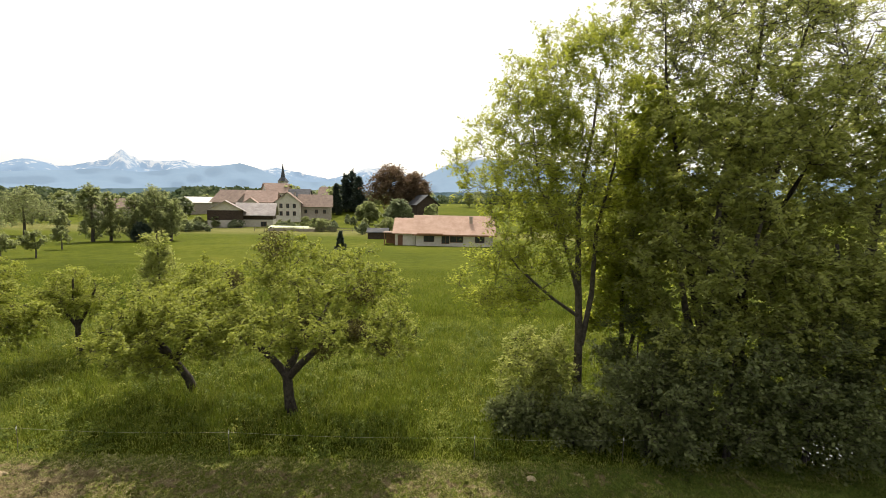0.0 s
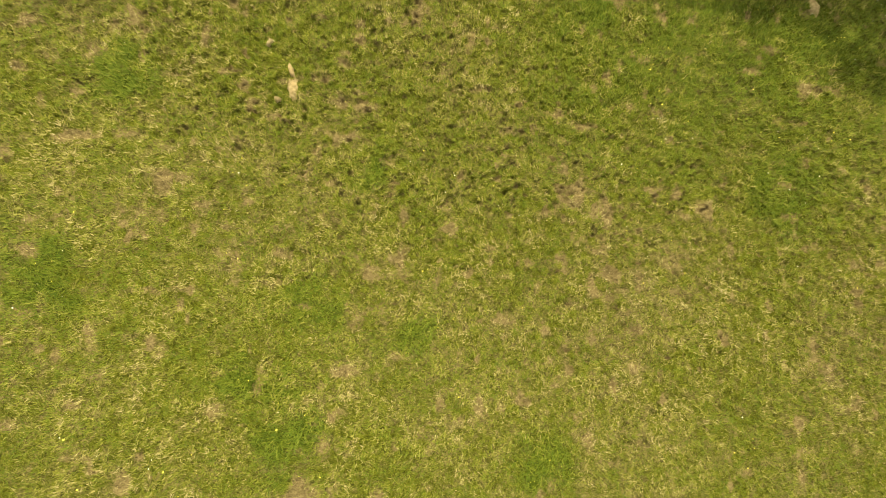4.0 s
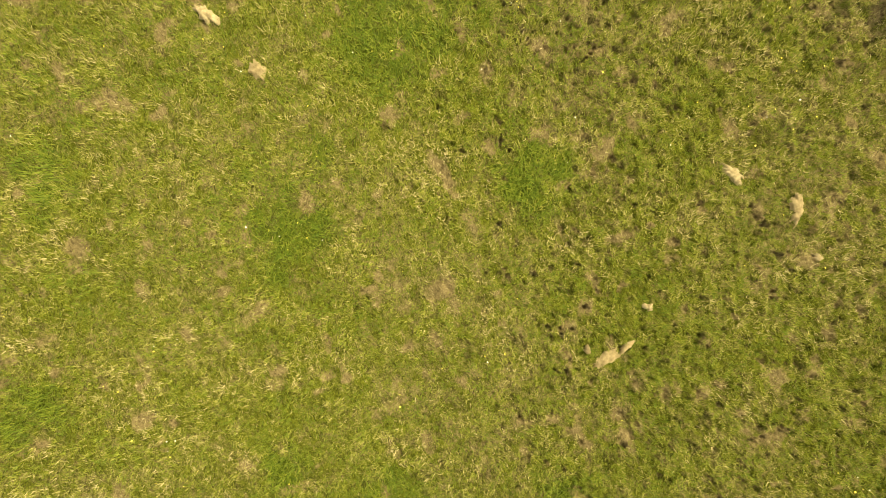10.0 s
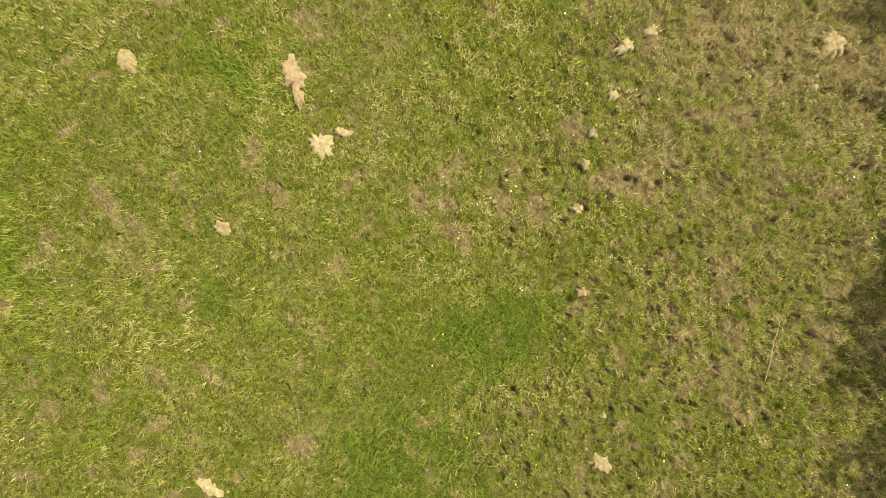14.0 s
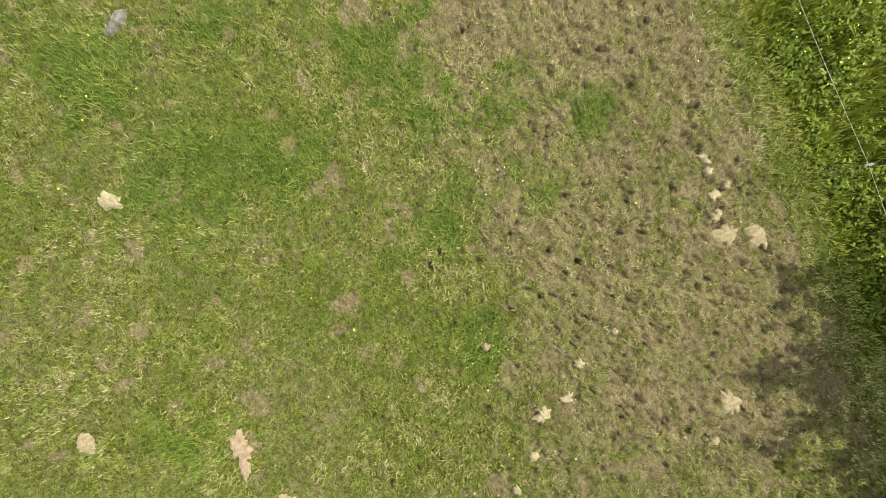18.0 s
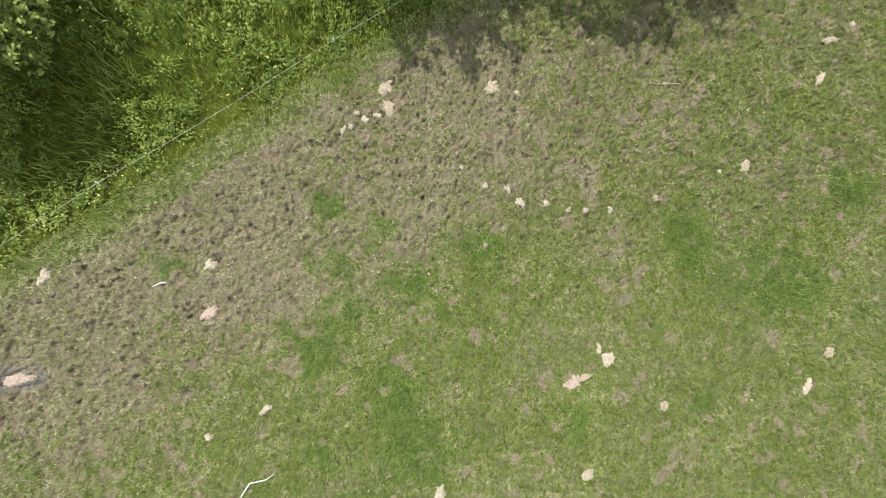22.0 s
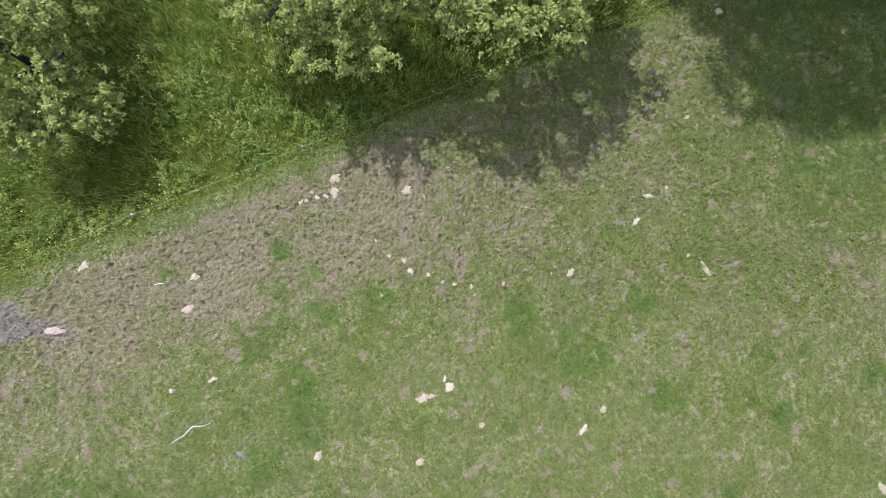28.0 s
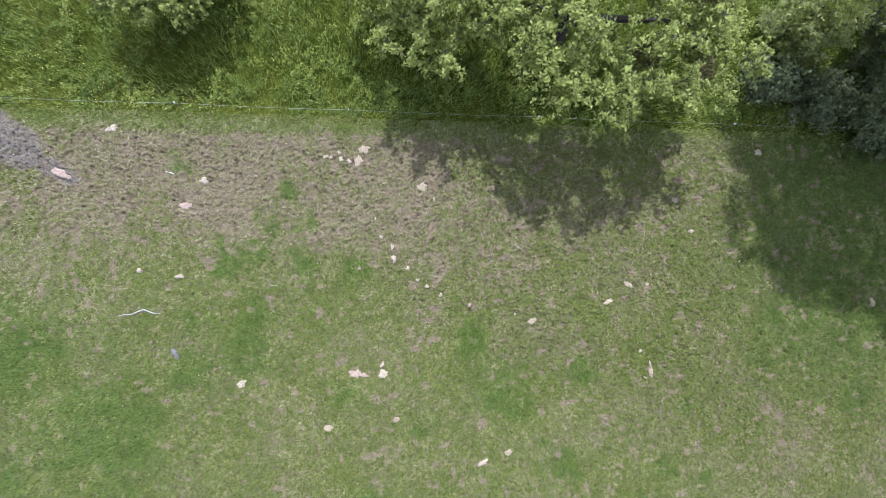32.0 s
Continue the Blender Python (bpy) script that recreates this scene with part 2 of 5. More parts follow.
# ---------------------------------------------------------------- mesh helpers
def mesh_np(name, verts, faces, mat=None, smooth=False, attrs=None):
    """A mesh from arrays: verts (n, 3), faces (m, k)."""
    verts, faces = np.asarray(verts, np.float32), np.asarray(faces, np.int32)
    me = bpy.data.meshes.new(name)
    me.vertices.add(len(verts))
    me.vertices.foreach_set("co", verts.ravel())
    k = faces.shape[1]
    me.loops.add(faces.size)
    me.loops.foreach_set("vertex_index", faces.ravel())
    me.polygons.add(len(faces))
    me.polygons.foreach_set("loop_start", np.arange(0, faces.size, k, dtype=np.int32))
    me.polygons.foreach_set("loop_total", np.full(len(faces), k, np.int32))
    if smooth:
        me.polygons.foreach_set("use_smooth", np.ones(len(faces), bool))
    for key, v in (attrs or {}).items():
        me.attributes.new(key, "FLOAT", "POINT").data.foreach_set("value", np.asarray(v, np.float32))
    me.update()
    me.validate()
    if mat:
        me.materials.append(mat)
    return me


def holder(name, at, label, category, group="", rz=0.0):
    ob = new(name)
    ob.empty_display_size = 0.2
    ob.matrix_world = pose(*at, 0, 0, rz)
    return tagged(ob, label, category, group)


def part(name, data, material=None, parent=None, label=""):
    """Links a bmesh or mesh as one object under a thing or a part."""
    if isinstance(data, bmesh.types.BMesh):
        me = bpy.data.meshes.new(name)
        data.to_mesh(me)
        data.free()
    else:
        me = data
    if material and not me.materials:
        me.materials.append(material)
    ob = new(name, me)
    if parent:
        ob.parent = parent
    return tagged(ob, label)


def box(size, at=(0, 0, 0), bevel=0.0, rz=0.0):
    bm = bmesh.new()
    bmesh.ops.create_cube(bm, size=1, matrix=pose(*at, 0, 0, rz) @ Matrix.Diagonal((*size, 1)))
    if bevel:
        bmesh.ops.bevel(bm, geom=bm.edges[:], offset=bevel, segments=1, affect="EDGES")
    return bm


def tubes(lines, sides=6):
    """Tapered tubes along polylines: each line is (points (n,3), radii (n,))."""
    V, F, base = [], [], 0
    ang = np.arange(sides) * 2 * math.pi / sides
    ca, sa = np.cos(ang)[None, :, None], np.sin(ang)[None, :, None]
    for pts, rad in lines:
        pts, rad = np.asarray(pts, float), np.asarray(rad, float)
        d = np.gradient(pts, axis=0)
        d /= np.linalg.norm(d, axis=1, keepdims=True) + 1e-9
        ref = np.where(np.abs(d[:, 2:3]) < 0.9, [[0, 0, 1.0]], [[1.0, 0, 0]])
        u = np.cross(d, ref)
        u /= np.linalg.norm(u, axis=1, keepdims=True) + 1e-9
        w = np.cross(d, u)
        ring = pts[:, None] + rad[:, None, None] * (ca * u[:, None] + sa * w[:, None])
        V.append(ring.reshape(-1, 3))
        n = len(pts)
        i, j = np.meshgrid(np.arange(n - 1), np.arange(sides), indexing="ij")
        j2 = (j + 1) % sides
        F.append(base + np.stack([i * sides + j, i * sides + j2, (i + 1) * sides + j2, (i + 1) * sides + j], -1).reshape(-1, 4))
        base += n * sides
    return np.concatenate(V), np.concatenate(F)


def twig_tubes(pts, rad):
    """Many three-sided twigs at once: pts (n, 3, 3), rad (3,)."""
    n = len(pts)
    d = pts[:, 2] - pts[:, 0]
    d /= np.linalg.norm(d, axis=1, keepdims=True) + 1e-9
    u = np.cross(d, np.where(np.abs(d[:, 2:3]) < 0.9, [[0, 0, 1.0]], [[1.0, 0, 0]]))
    u /= np.linalg.norm(u, axis=1, keepdims=True) + 1e-9
    w = np.cross(d, u)
    ang = np.arange(3) * 2 * math.pi / 3
    ring = np.cos(ang)[None, :, None] * u[:, None] + np.sin(ang)[None, :, None] * w[:, None]
    V = pts[:, :, None] + np.asarray(rad)[None, :, None, None] * ring[:, None]
    f = np.array([[i * 3 + j, i * 3 + (j + 1) % 3, (i + 1) * 3 + (j + 1) % 3, (i + 1) * 3 + j] for i in range(2) for j in range(3)])
    return V.reshape(-1, 3), (np.arange(n)[:, None, None] * 9 + f).reshape(-1, 4)


def rand_frames(rng, n, up=0.6):
    """Leaf normals, random with a bias upwards, and a direction across each."""
    nrm = rng.normal(size=(n, 3))
    nrm /= np.linalg.norm(nrm, axis=1, keepdims=True)
    nrm[:, 2] = np.abs(nrm[:, 2]) + up
    nrm /= np.linalg.norm(nrm, axis=1, keepdims=True)
    d = rng.normal(size=(n, 3))
    d -= nrm * np.sum(d * nrm, axis=1, keepdims=True)
    d /= np.linalg.norm(d, axis=1, keepdims=True) + 1e-9
    return nrm, d


def leaves(rng, centres, size, ratio=0.55, up=0.6):
    """Pointed leaves, each a folded pair of triangles."""
    n = len(centres)
    nrm, d = rand_frames(rng, n, up)
    s = np.cross(nrm, d)
    L = (size * rng.uniform(0.6, 1.35, n))[:, None]
    a = centres - d * L * 0.5
    b = centres + d * L * 0.5 - nrm * L * 0.12
    l = centres + s * L * ratio * 0.5 + nrm * L * 0.06
    r = centres - s * L * ratio * 0.5 + nrm * L * 0.06
    V = np.stack([a, r, b, l], 1).reshape(-1, 3)
    F = np.arange(n * 4).reshape(n, 4)
    return V, F


def grow(rng, stems, blobs, n_targets, twigs, twig_len, per, droop=0.0, r_tip=0.006, shell=0.45, fuzz=0.045, knots=0):
    """Limbs from the stems to points strewn through the crown's blobs, twigs at their outer ends, leaf places along the twigs.
    stems: polylines with radii, blobs: (x, y, z, rx, ry, rz, weight)."""
    nodes, rads, lines = [], [], []
    for pts, rad in stems:
        lines.append((np.array(pts, float), np.array(rad, float)))
        for k in range(len(pts) - 1):
            for f in (0, 0.33, 0.66):
                if k + f > 0.9:
                    nodes.append(np.array(pts[k]) * (1 - f) + np.array(pts[k + 1]) * f)
                    rads.append(rad[k] * (1 - f) + rad[k + 1] * f)
        nodes.append(np.array(pts[-1], float))
        rads.append(rad[-1])
    wts = np.array([b[6] for b in blobs], float)
    pick = rng.choice(len(blobs), n_targets, p=wts / wts.sum())
    bb = np.array([b[:6] for b in blobs], float)[pick]
    v = rng.normal(size=(n_targets, 3))
    v /= np.linalg.norm(v, axis=1, keepdims=True)
    v *= (rng.uniform(0, 1, n_targets) ** shell)[:, None]
    tg = bb[:, :3] + v * bb[:, 3:]
    tg = tg[np.argsort(np.linalg.norm(tg - nodes[0], axis=1))]
    k0 = len(nodes)
    P = np.zeros((k0 + 4 * n_targets, 3))
    P[:k0] = nodes
    R = np.zeros(k0 + 4 * n_targets)
    R[:k0] = rads
    ts = np.array([0, 0.3, 0.6, 0.85, 1.0])
    starts, outs = [], []
    for t in tg:
        Q = P[:k0]
        k = int(np.argmin(np.linalg.norm(Q - t, axis=1) + 0.5 * np.maximum(0, Q[:, 2] - t[2])))
        a, ra = Q[k].copy(), R[k]
        L = np.linalg.norm(t - a)
        r0 = min(ra * 0.75, r_tip + 0.013 * L + 0.003)
        pts = a + (t - a) * ts[:, None] + rng.normal(size=(5, 3)) * 0.05 * L * np.sin(ts * math.pi)[:, None]
        pts[:, 2] += np.sin(ts * math.pi) * 0.1 * L - droop * ts ** 3 * L * 0.3
        rr = r0 + (r_tip - r0) * ts
        lines.append((pts, rr))
        P[k0:k0 + 4], R[k0:k0 + 4] = pts[1:], rr[1:]
        k0 += 4
        f = rng.uniform(0.35, 1.0, twigs)
        f[0] = 1.0
        starts.append(np.stack([np.interp(f, ts, pts[:, c]) for c in range(3)], 1))
        outs.append(np.repeat([(t - a) / (L + 1e-6)], twigs, 0))
    s, o = np.concatenate(starts), np.concatenate(outs)
    m = len(s)
    d = rng.normal(size=(m, 3))
    d = d / np.linalg.norm(d, axis=1, keepdims=True) + 0.55 * o + np.array([0, 0, 0.25 - 0.6 * droop])
    d /= np.linalg.norm(d, axis=1, keepdims=True)
    tl = twig_len * rng.uniform(0.45, 1.2, m)[:, None]
    tp = np.stack([s, s + d * tl * 0.5, s + d * tl], 1)
    tp[:, 2, 2] -= 0.12 * tl[:, 0] * (1 + 2 * droop)
    g = rng.uniform(0.15, 1.05, (m, per, 1)) ** 0.8
    if knots:
        g = np.repeat(g[:, :knots], per // knots + 1, 1)[:, :per]
    lp = tp[:, None, 0] + (tp[:, 2] - tp[:, 0])[:, None] * g + rng.normal(size=(m, per, 3)) * fuzz
    return lines, tp, lp.reshape(-1, 3)


def tree(name, label, at, stems, blobs, targets, twigs, twig_len, per, size, leaf, bark, seed, droop=0.0, ratio=0.55, up=0.6,
         group="", category="tree", r_tip=0.006, shell=0.45, fuzz=0.045, knots=0):
    rng = np.random.default_rng(seed)
    lines, tp, lc = grow(rng, stems, blobs, targets, twigs, twig_len, per, droop, r_tip, shell, fuzz, knots)
    lc = lc[lc[:, 2] > 0.05]
    ob = holder(name, at, label, category, group)
    ns = len(stems)
    V, F = tubes(lines[:ns], 8)
    part("trunk", mesh_np("trunk", V, F, bark, True), None, ob)
    V, F = tubes(lines[ns:], 4)
    W, G = twig_tubes(tp, (r_tip, r_tip * 0.7, r_tip * 0.35))
    me = mesh_np("branchwork", np.concatenate([V, W]), np.concatenate([F, G + len(V)]), bark, True)
    tagged(part("branchwork", me, None, ob), kind="stuff")
    V, F = leaves(rng, lc, size, ratio, up)
    tagged(part("crown", mesh_np("crown", V, F, leaf), None, ob), kind="stuff")
    return ob


def lerp(a, b, t):
    return a + (b - a) * t


def smooth(e0, e1, x):
    t = np.clip((np.asarray(x, float) - e0) / (e1 - e0), 0, 1)
    return t * t * (3 - 2 * t)


def vnoise(x, y, scale, seed):
    """Smooth value noise on the plan."""
    rng = np.random.default_rng(seed)
    tab = rng.uniform(0, 1, (64, 64))
    u, v = np.asarray(x) / scale + 1000, np.asarray(y) / scale + 1000
    iu, iv = np.floor(u).astype(int), np.floor(v).astype(int)
    fu, fv = u - iu, v - iv
    fu, fv = fu * fu * (3 - 2 * fu), fv * fv * (3 - 2 * fv)
    g = lambda a, b: tab[a % 64, b % 64]
    return (g(iu, iv) * (1 - fu) + g(iu + 1, iv) * fu) * (1 - fv) + (g(iu, iv + 1) * (1 - fu) + g(iu + 1, iv + 1) * fu) * fv


def fbm(x, y, scale, seed):
    return 0.55 * vnoise(x, y, scale, seed) + 0.3 * vnoise(x, y, scale / 2.1, seed + 1) + 0.15 * vnoise(x, y, scale / 4.3, seed + 2)


# ---------------------------------------------------------------- the ground's plan
FENCE_Y = 9.82
# tufts of taller, darker grass: x, y, radius
TUFTS = [(-6.33, 2.2, 0.7), (-5.7, 1.8, 0.55), (-7.1, 3.3, 0.45), (-7.1, 3.8, 0.4), (-6.0, -2.15, 0.35), (-8.5, 1.2, 0.3), (-1.5, -1.9, 0.32), (-1.93, -1.3, 0.28),
         (0.0, -0.67, 0.28), (1.5, -2.25, 0.4), (0.04, -4.8, 0.4), (-0.7, -6.2, 0.5), (2.36, 4.0, 0.45), (-1.26, -0.36, 0.3), (-0.64, 1.5, 0.28), (-2.0, -5.8, 0.4),
         (-13.0, 6.05, 0.5), (-12.7, 6.7, 0.35), (-12.15, 7.65, 0.32), (-11.65, 5.7, 0.5), (-12.95, 4.6, 0.48), (-13.1, 3.5, 0.62), (-14.42, 2.95, 0.5), (-14.47, 4.15, 0.32),
         (-10.3, 5.5, 0.35), (-11.64, 6.84, 0.28), (-3.9, 2.58, 0.38), (-10.58, 2.22, 0.35), (-4.5, -0.12, 0.35), (-3.8, -3.5, 0.4), (-4.9, 0.57, 0.25), (-2.1, -1.25, 0.3),
         (-14.9, 8.36, 0.3), (-13.7, 5.9, 0.28), (-13.85, 6.3, 0.2), (-20.2, 0.3, 1.6), (-19.0, 3.7, 1.3), (-16.5, 1.5, 1.4), (5.2, 1.5, 0.6), (-9.9, -0.9, 0.6)]
# scuffed spots of straw and bare earth: x, y, radius, strength
SCUFFS = [(-9.48, 0.43, 0.32, 0.5), (-8.66, 2.87, 0.22, 0.35), (-8.32, 2.08, 0.2, 0.35), (-11.3, 3.24, 0.9, 0.16), (-14.6, 7.3, 0.42, 0.4), (-17.65, 8.08, 0.4, 0.4), (-8.85, 3.4, 0.6, 0.18),
          (-10.5, 3.75, 0.5, 0.15), (-5.17, 1.5, 0.2, 0.35), (-3.42, 0.8, 0.25, 0.3), (-3.81, -1.6, 0.4, 0.2), (-3.76, 3.21, 0.14, 0.5), (-1.3, -4.4, 0.5, 0.25), (-0.75, -0.45, 0.2, 0.45),
          (-0.3, 0.1, 0.3, 0.3), (-1.31, 0.83, 0.12, 0.6), (-0.66, 0.87, 0.14, 0.5), (0.8, -1.8, 0.25, 0.3), (0.4, -3.17, 0.25, 0.3), (3.48, 0.33, 0.2, 0.5), (-9.8, -0.27, 0.3, 0.3)]


def zone_path(x, y):
    """The muddy cattle path."""
    n = fbm(x, y, 1.7, 11)
    path = np.zeros_like(n)
    for (ax, ay, bx, by, wd) in ((-17.5, 8.0, -18.6, 8.7, 0.22), (-18.6, 8.7, -19.6, 9.3, 0.5), (-19.6, 9.3, -20.2, 10.5, 0.75), (-20.3, 10.5, -21.0, 13.0, 0.85), (-21.0, 13.0, -22.4, 17.0, 0.95), (-22.4, 17.0, -26, 28, 1.0)):
        t = np.clip(((x - ax) * (bx - ax) + (y - ay) * (by - ay)) / ((bx - ax) ** 2 + (by - ay) ** 2), 0, 1)
        dd = np.hypot(x - ax - t * (bx - ax), y - ay - t * (by - ay)) + 0.5 * (n - 0.5)
        path = np.maximum(path, 1 - smooth(wd * 0.55, wd * 1.25, dd))
    return path


def zone_bare(x, y):
    """How trodden the turf is, 0 to 1."""
    n = fbm(x, y, 1.7, 11)
    band = smooth(3.9, 7.4, y + 1.6 * (n - 0.5) + 0.06 * (np.clip(x, -20, 3) + 9) * -1.0) * (1 - smooth(9.15, 9.5, y + 0.5 * (n - 0.5)))
    band = band * (0.2 + 0.2 * smooth(-5, -12, x)) * (1 - 0.8 * smooth(-3, 2, x))
    path = zone_path(x, y)
    band = band * (0.55 + 0.45 * smooth(-18.5, -16.0, x))
    spot = 0.0
    jx, jy = x + 0.5 * (fbm(x, y, 0.3, 33) - 0.5), y + 0.5 * (fbm(x, y, 0.3, 35) - 0.5)
    for a, b, r, k in SCUFFS:
        spot = np.maximum(spot, k * np.exp(-((jx - a) ** 2 + (jy - b) ** 2) / (r * r)))
    return np.clip(np.maximum(band, path) + spot + 0.09 + 0.1 * smooth(0.3, 0.85, zone_pits(x, y)) * smooth(-3.5, -8.0, x) * (1 - smooth(9.0, 9.4, y)) + 0.42 * (n - 0.5), 0, 1)


def zone_pits(x, y):
    """Where hooves have punched the turf, 0 to 1."""
    yb = np.interp(x, [-20, -14, -10.6, -7, -1.3, 2.3, 6], [6.5, 6.3, 5.2, 3.3, 0.4, -1.2, -2.0])
    return np.maximum(0.04 + 0.85 * smooth(-1.2, 1.6, y - yb + 1.2 * (fbm(x, y, 0.9, 13) - 0.5)), zone_path(x, y)) * (1 - 0.6 * smooth(9.0, 9.5, y)) * (1 - 0.75 * zone_lush(x, y))


def zone_lush(x, y):
    w = np.zeros_like(np.asarray(x, float))
    jx, jy = x + 0.9 * (fbm(x, y, 0.4, 31) - 0.5), y + 0.9 * (fbm(x, y, 0.4, 37) - 0.5)
    for a, b, r in TUFTS:
        w = np.maximum(w, np.exp(-(((jx - a) ** 2 + (jy - b) ** 2) / (r * r)) ** 1.3))
    verge = smooth(9.2, 9.5, y) * 0.2
    east = 0.55 * smooth(0.3, 3.5, x + 0.5 * (jx - x)) * smooth(0.5, 3.5, y) * (0.5 + vnoise(x, y, 0.3, 43))
    return np.clip(np.maximum(np.maximum(w * (0.45 + 0.85 * vnoise(x, y, 0.22, 39)), verge), east), 0, 1)


def zone_meadow(x, y):
    wob = 0.25 * (fbm(x, y, 1.2, 41) - 0.5)
    west = -19.35 - 0.25 * (np.clip(y, 9.5, 30) - 9.8)
    return smooth(9.5, 9.85, y + wob) * (1 - smooth(0.0, 0.45, west - x - wob))


RNG = np.random.default_rng(5)
HOOF = np.column_stack([RNG.uniform(-22, 9, 34000), RNG.uniform(-4, 9.6, 34000)])
HOOF = HOOF[RNG.uniform(0, 1, len(HOOF)) < zone_pits(HOOF[:, 0], HOOF[:, 1])]


WORN = np.column_stack([RNG.uniform(-22, 8, 2600), RNG.uniform(-4, 9.4, 2600)])
WORN = WORN[RNG.uniform(0, 1, len(WORN)) < 0.35 + 0.65 * fbm(WORN[:, 0], WORN[:, 1], 2.0, 15)]


def land(x, y):
    """The lie of the land without the small relief."""
    y = np.asarray(y, float)
    z = -0.0335 * np.clip(y - 25, 0, 55) - 0.0194 * np.clip(y - 80, 0, 90) - 0.012 * np.clip(y - 400, 0, 1500) - 0.004 * np.clip(-y - 40, 0, 800)
    rise = 7.5 * smooth(150, 270, y) * smooth(-150, -70, x) * (1 - smooth(420, 800, y))
    return z + rise


def spaced(a, b, step):
    return np.arange(a, b, step)


CELL = 0.026


def build_ground():
    xs = np.concatenate([[-4800, -3000, -1800, -1000, -600, -400, -280, -200, -150, -115, -90], spaced(-75, -28, 3.0), spaced(-28, -22.4, 0.25),
                         spaced(-22.4, 7.5, CELL), spaced(7.5, 16, 0.25), spaced(16, 40, 3), [45, 60, 80, 110, 150, 200, 300, 450, 700, 1100, 1800, 3000, 4800]])
    ys = np.concatenate([[-4800, -2500, -1000, -400, -150, -70, -40, -25, -15, -10, -7], spaced(-4.0, 1.0, 0.04), spaced(1.0, 9.9, 0.022), spaced(9.9, 27, 0.25), spaced(27, 100, 2.5),
                         [105, 115, 125, 140, 155, 170, 185, 200, 230, 260, 300, 360, 440, 540, 700, 900, 1200, 1600, 2100, 2800, 3600, 4800]])
    X, Y = np.meshgrid(xs, ys)
    Z = land(X, Y)
    near = (X > -30) & (X < 18) & (Y > -12) & (Y < 30)
    pits = zone_pits(X, Y)
    relief = 0.10 * (fbm(X, Y, 3.0, 51) - 0.5) + 0.05 * (fbm(X, Y, 0.5, 61) - 0.5) + np.where(Y < 9.9, (0.05 + 0.05 * pits) * (fbm(X, Y, 0.13, 65) - 0.5) + (0.03 + 0.05 * pits) * (vnoise(X, Y, 0.06, 67) - 0.5), 0)
    Z = Z + np.where(near, relief, 0)
    fx, fy = (X > -22.5) & (X < 7.45), (Y > -4.1) & (Y < 9.85)
    sub = fx & fy
    i0, i1 = np.where(fy[:, np.argmax(fx[0])])[0][[0, -1]]
    j0, j1 = np.where(fx[0])[0][[0, -1]]
    B = zone_bare(X, Y)
    rng = np.random.default_rng(9)
    for (hx, hy), r, dp, an in zip(HOOF, rng.uniform(0.012, 0.02, len(HOOF)), rng.choice([0.03, 0.05, 0.07, 0.09, 0.11], len(HOOF), p=[0.26, 0.26, 0.22, 0.16, 0.1]), rng.uniform(-0.7, 0.7, len(HOOF))):
        dp *= 0.75 if hx < -7.5 else 0.9
        ci, cj = int(np.searchsorted(ys, hy)), int(np.searchsorted(xs, hx))
        a, b, c, d = max(ci - 5, i0), min(ci + 5, i1), max(cj - 5, j0), min(cj + 5, j1)
        if a >= b or c >= d:
            continue
        dx, dy = X[a:b, c:d] - hx, Y[a:b, c:d] - hy
        u, v = dx * math.cos(an) + dy * math.sin(an), -dx * math.sin(an) + dy * math.cos(an)
        q = (u / (r * 2.1)) ** 2 + (v / r) ** 2 * (1 + 0.5 * np.sin(40 * u + hx * 9))
        Z[a:b, c:d] += -dp * np.exp(-q ** 3) + 0.25 * dp * np.exp(-((np.sqrt(q) - 1.5) / 0.4) ** 2)
        B[a:b, c:d] += (0.1 + 5.0 * dp) * np.exp(-q / 1.3)
    for (hx, hy), r, k in zip(WORN, rng.uniform(0.05, 0.13, len(WORN)), rng.uniform(0.35, 0.85, len(WORN))):
        ci, cj, m = int(np.searchsorted(ys, hy)), int(np.searchsorted(xs, hx)), int(2 * r / 0.022)
        a, b, c, d = max(ci - m, i0), min(ci + m, i1), max(cj - m, j0), min(cj + m, j1)
        if a >= b or c >= d:
            continue
        dx, dy = X[a:b, c:d] - hx, Y[a:b, c:d] - hy
        q = (dx * dx * (1.4 + np.sin(hx * 50)) + dy * dy * (1.4 - np.sin(hx * 50))) / (r * r)
        B[a:b, c:d] += k * np.exp(-q)
        Z[a:b, c:d] -= 0.012 * np.exp(-q)
    ny, nx = X.shape
    i, j = np.meshgrid(np.arange(ny - 1), np.arange(nx - 1), indexing="ij")
    F = np.stack([i * nx + j, i * nx + j + 1, (i + 1) * nx + j + 1, (i + 1) * nx + j], -1).reshape(-1, 4)
    x, y = X.ravel(), Y.ravel()
    out = np.maximum(np.maximum(smooth(18, 40, x), smooth(-28, -40, x)), smooth(-20, -40, y))
    meadow = np.maximum(np.maximum(zone_meadow(x, y), out), smooth(20, 26, y))
    zl = zone_lush(x, y)
    me = mesh_np("ground", np.column_stack([x, y, Z.ravel()]), F, M_ground, True,
                 {"bare": np.clip(B.ravel(), 0, 1), "lush": zl, "meadow": meadow, "hay": smooth(101, 108, y + 3 * (vnoise(x, y, 9.0, 45) - 0.5)) * (1 - smooth(126, 134, y)) * 0.85, "mud": zone_path(x, y)})
    ob = new("ground", me)
    tagged(ob, "grazed pasture with trodden turf, hoof marks and mown meadow beyond", "ground", kind="structure")
    return X, Y, Z, np.clip(B, 0, 1), zl.reshape(X.shape)


GX, GY, GZ, GB, GL = build_ground()


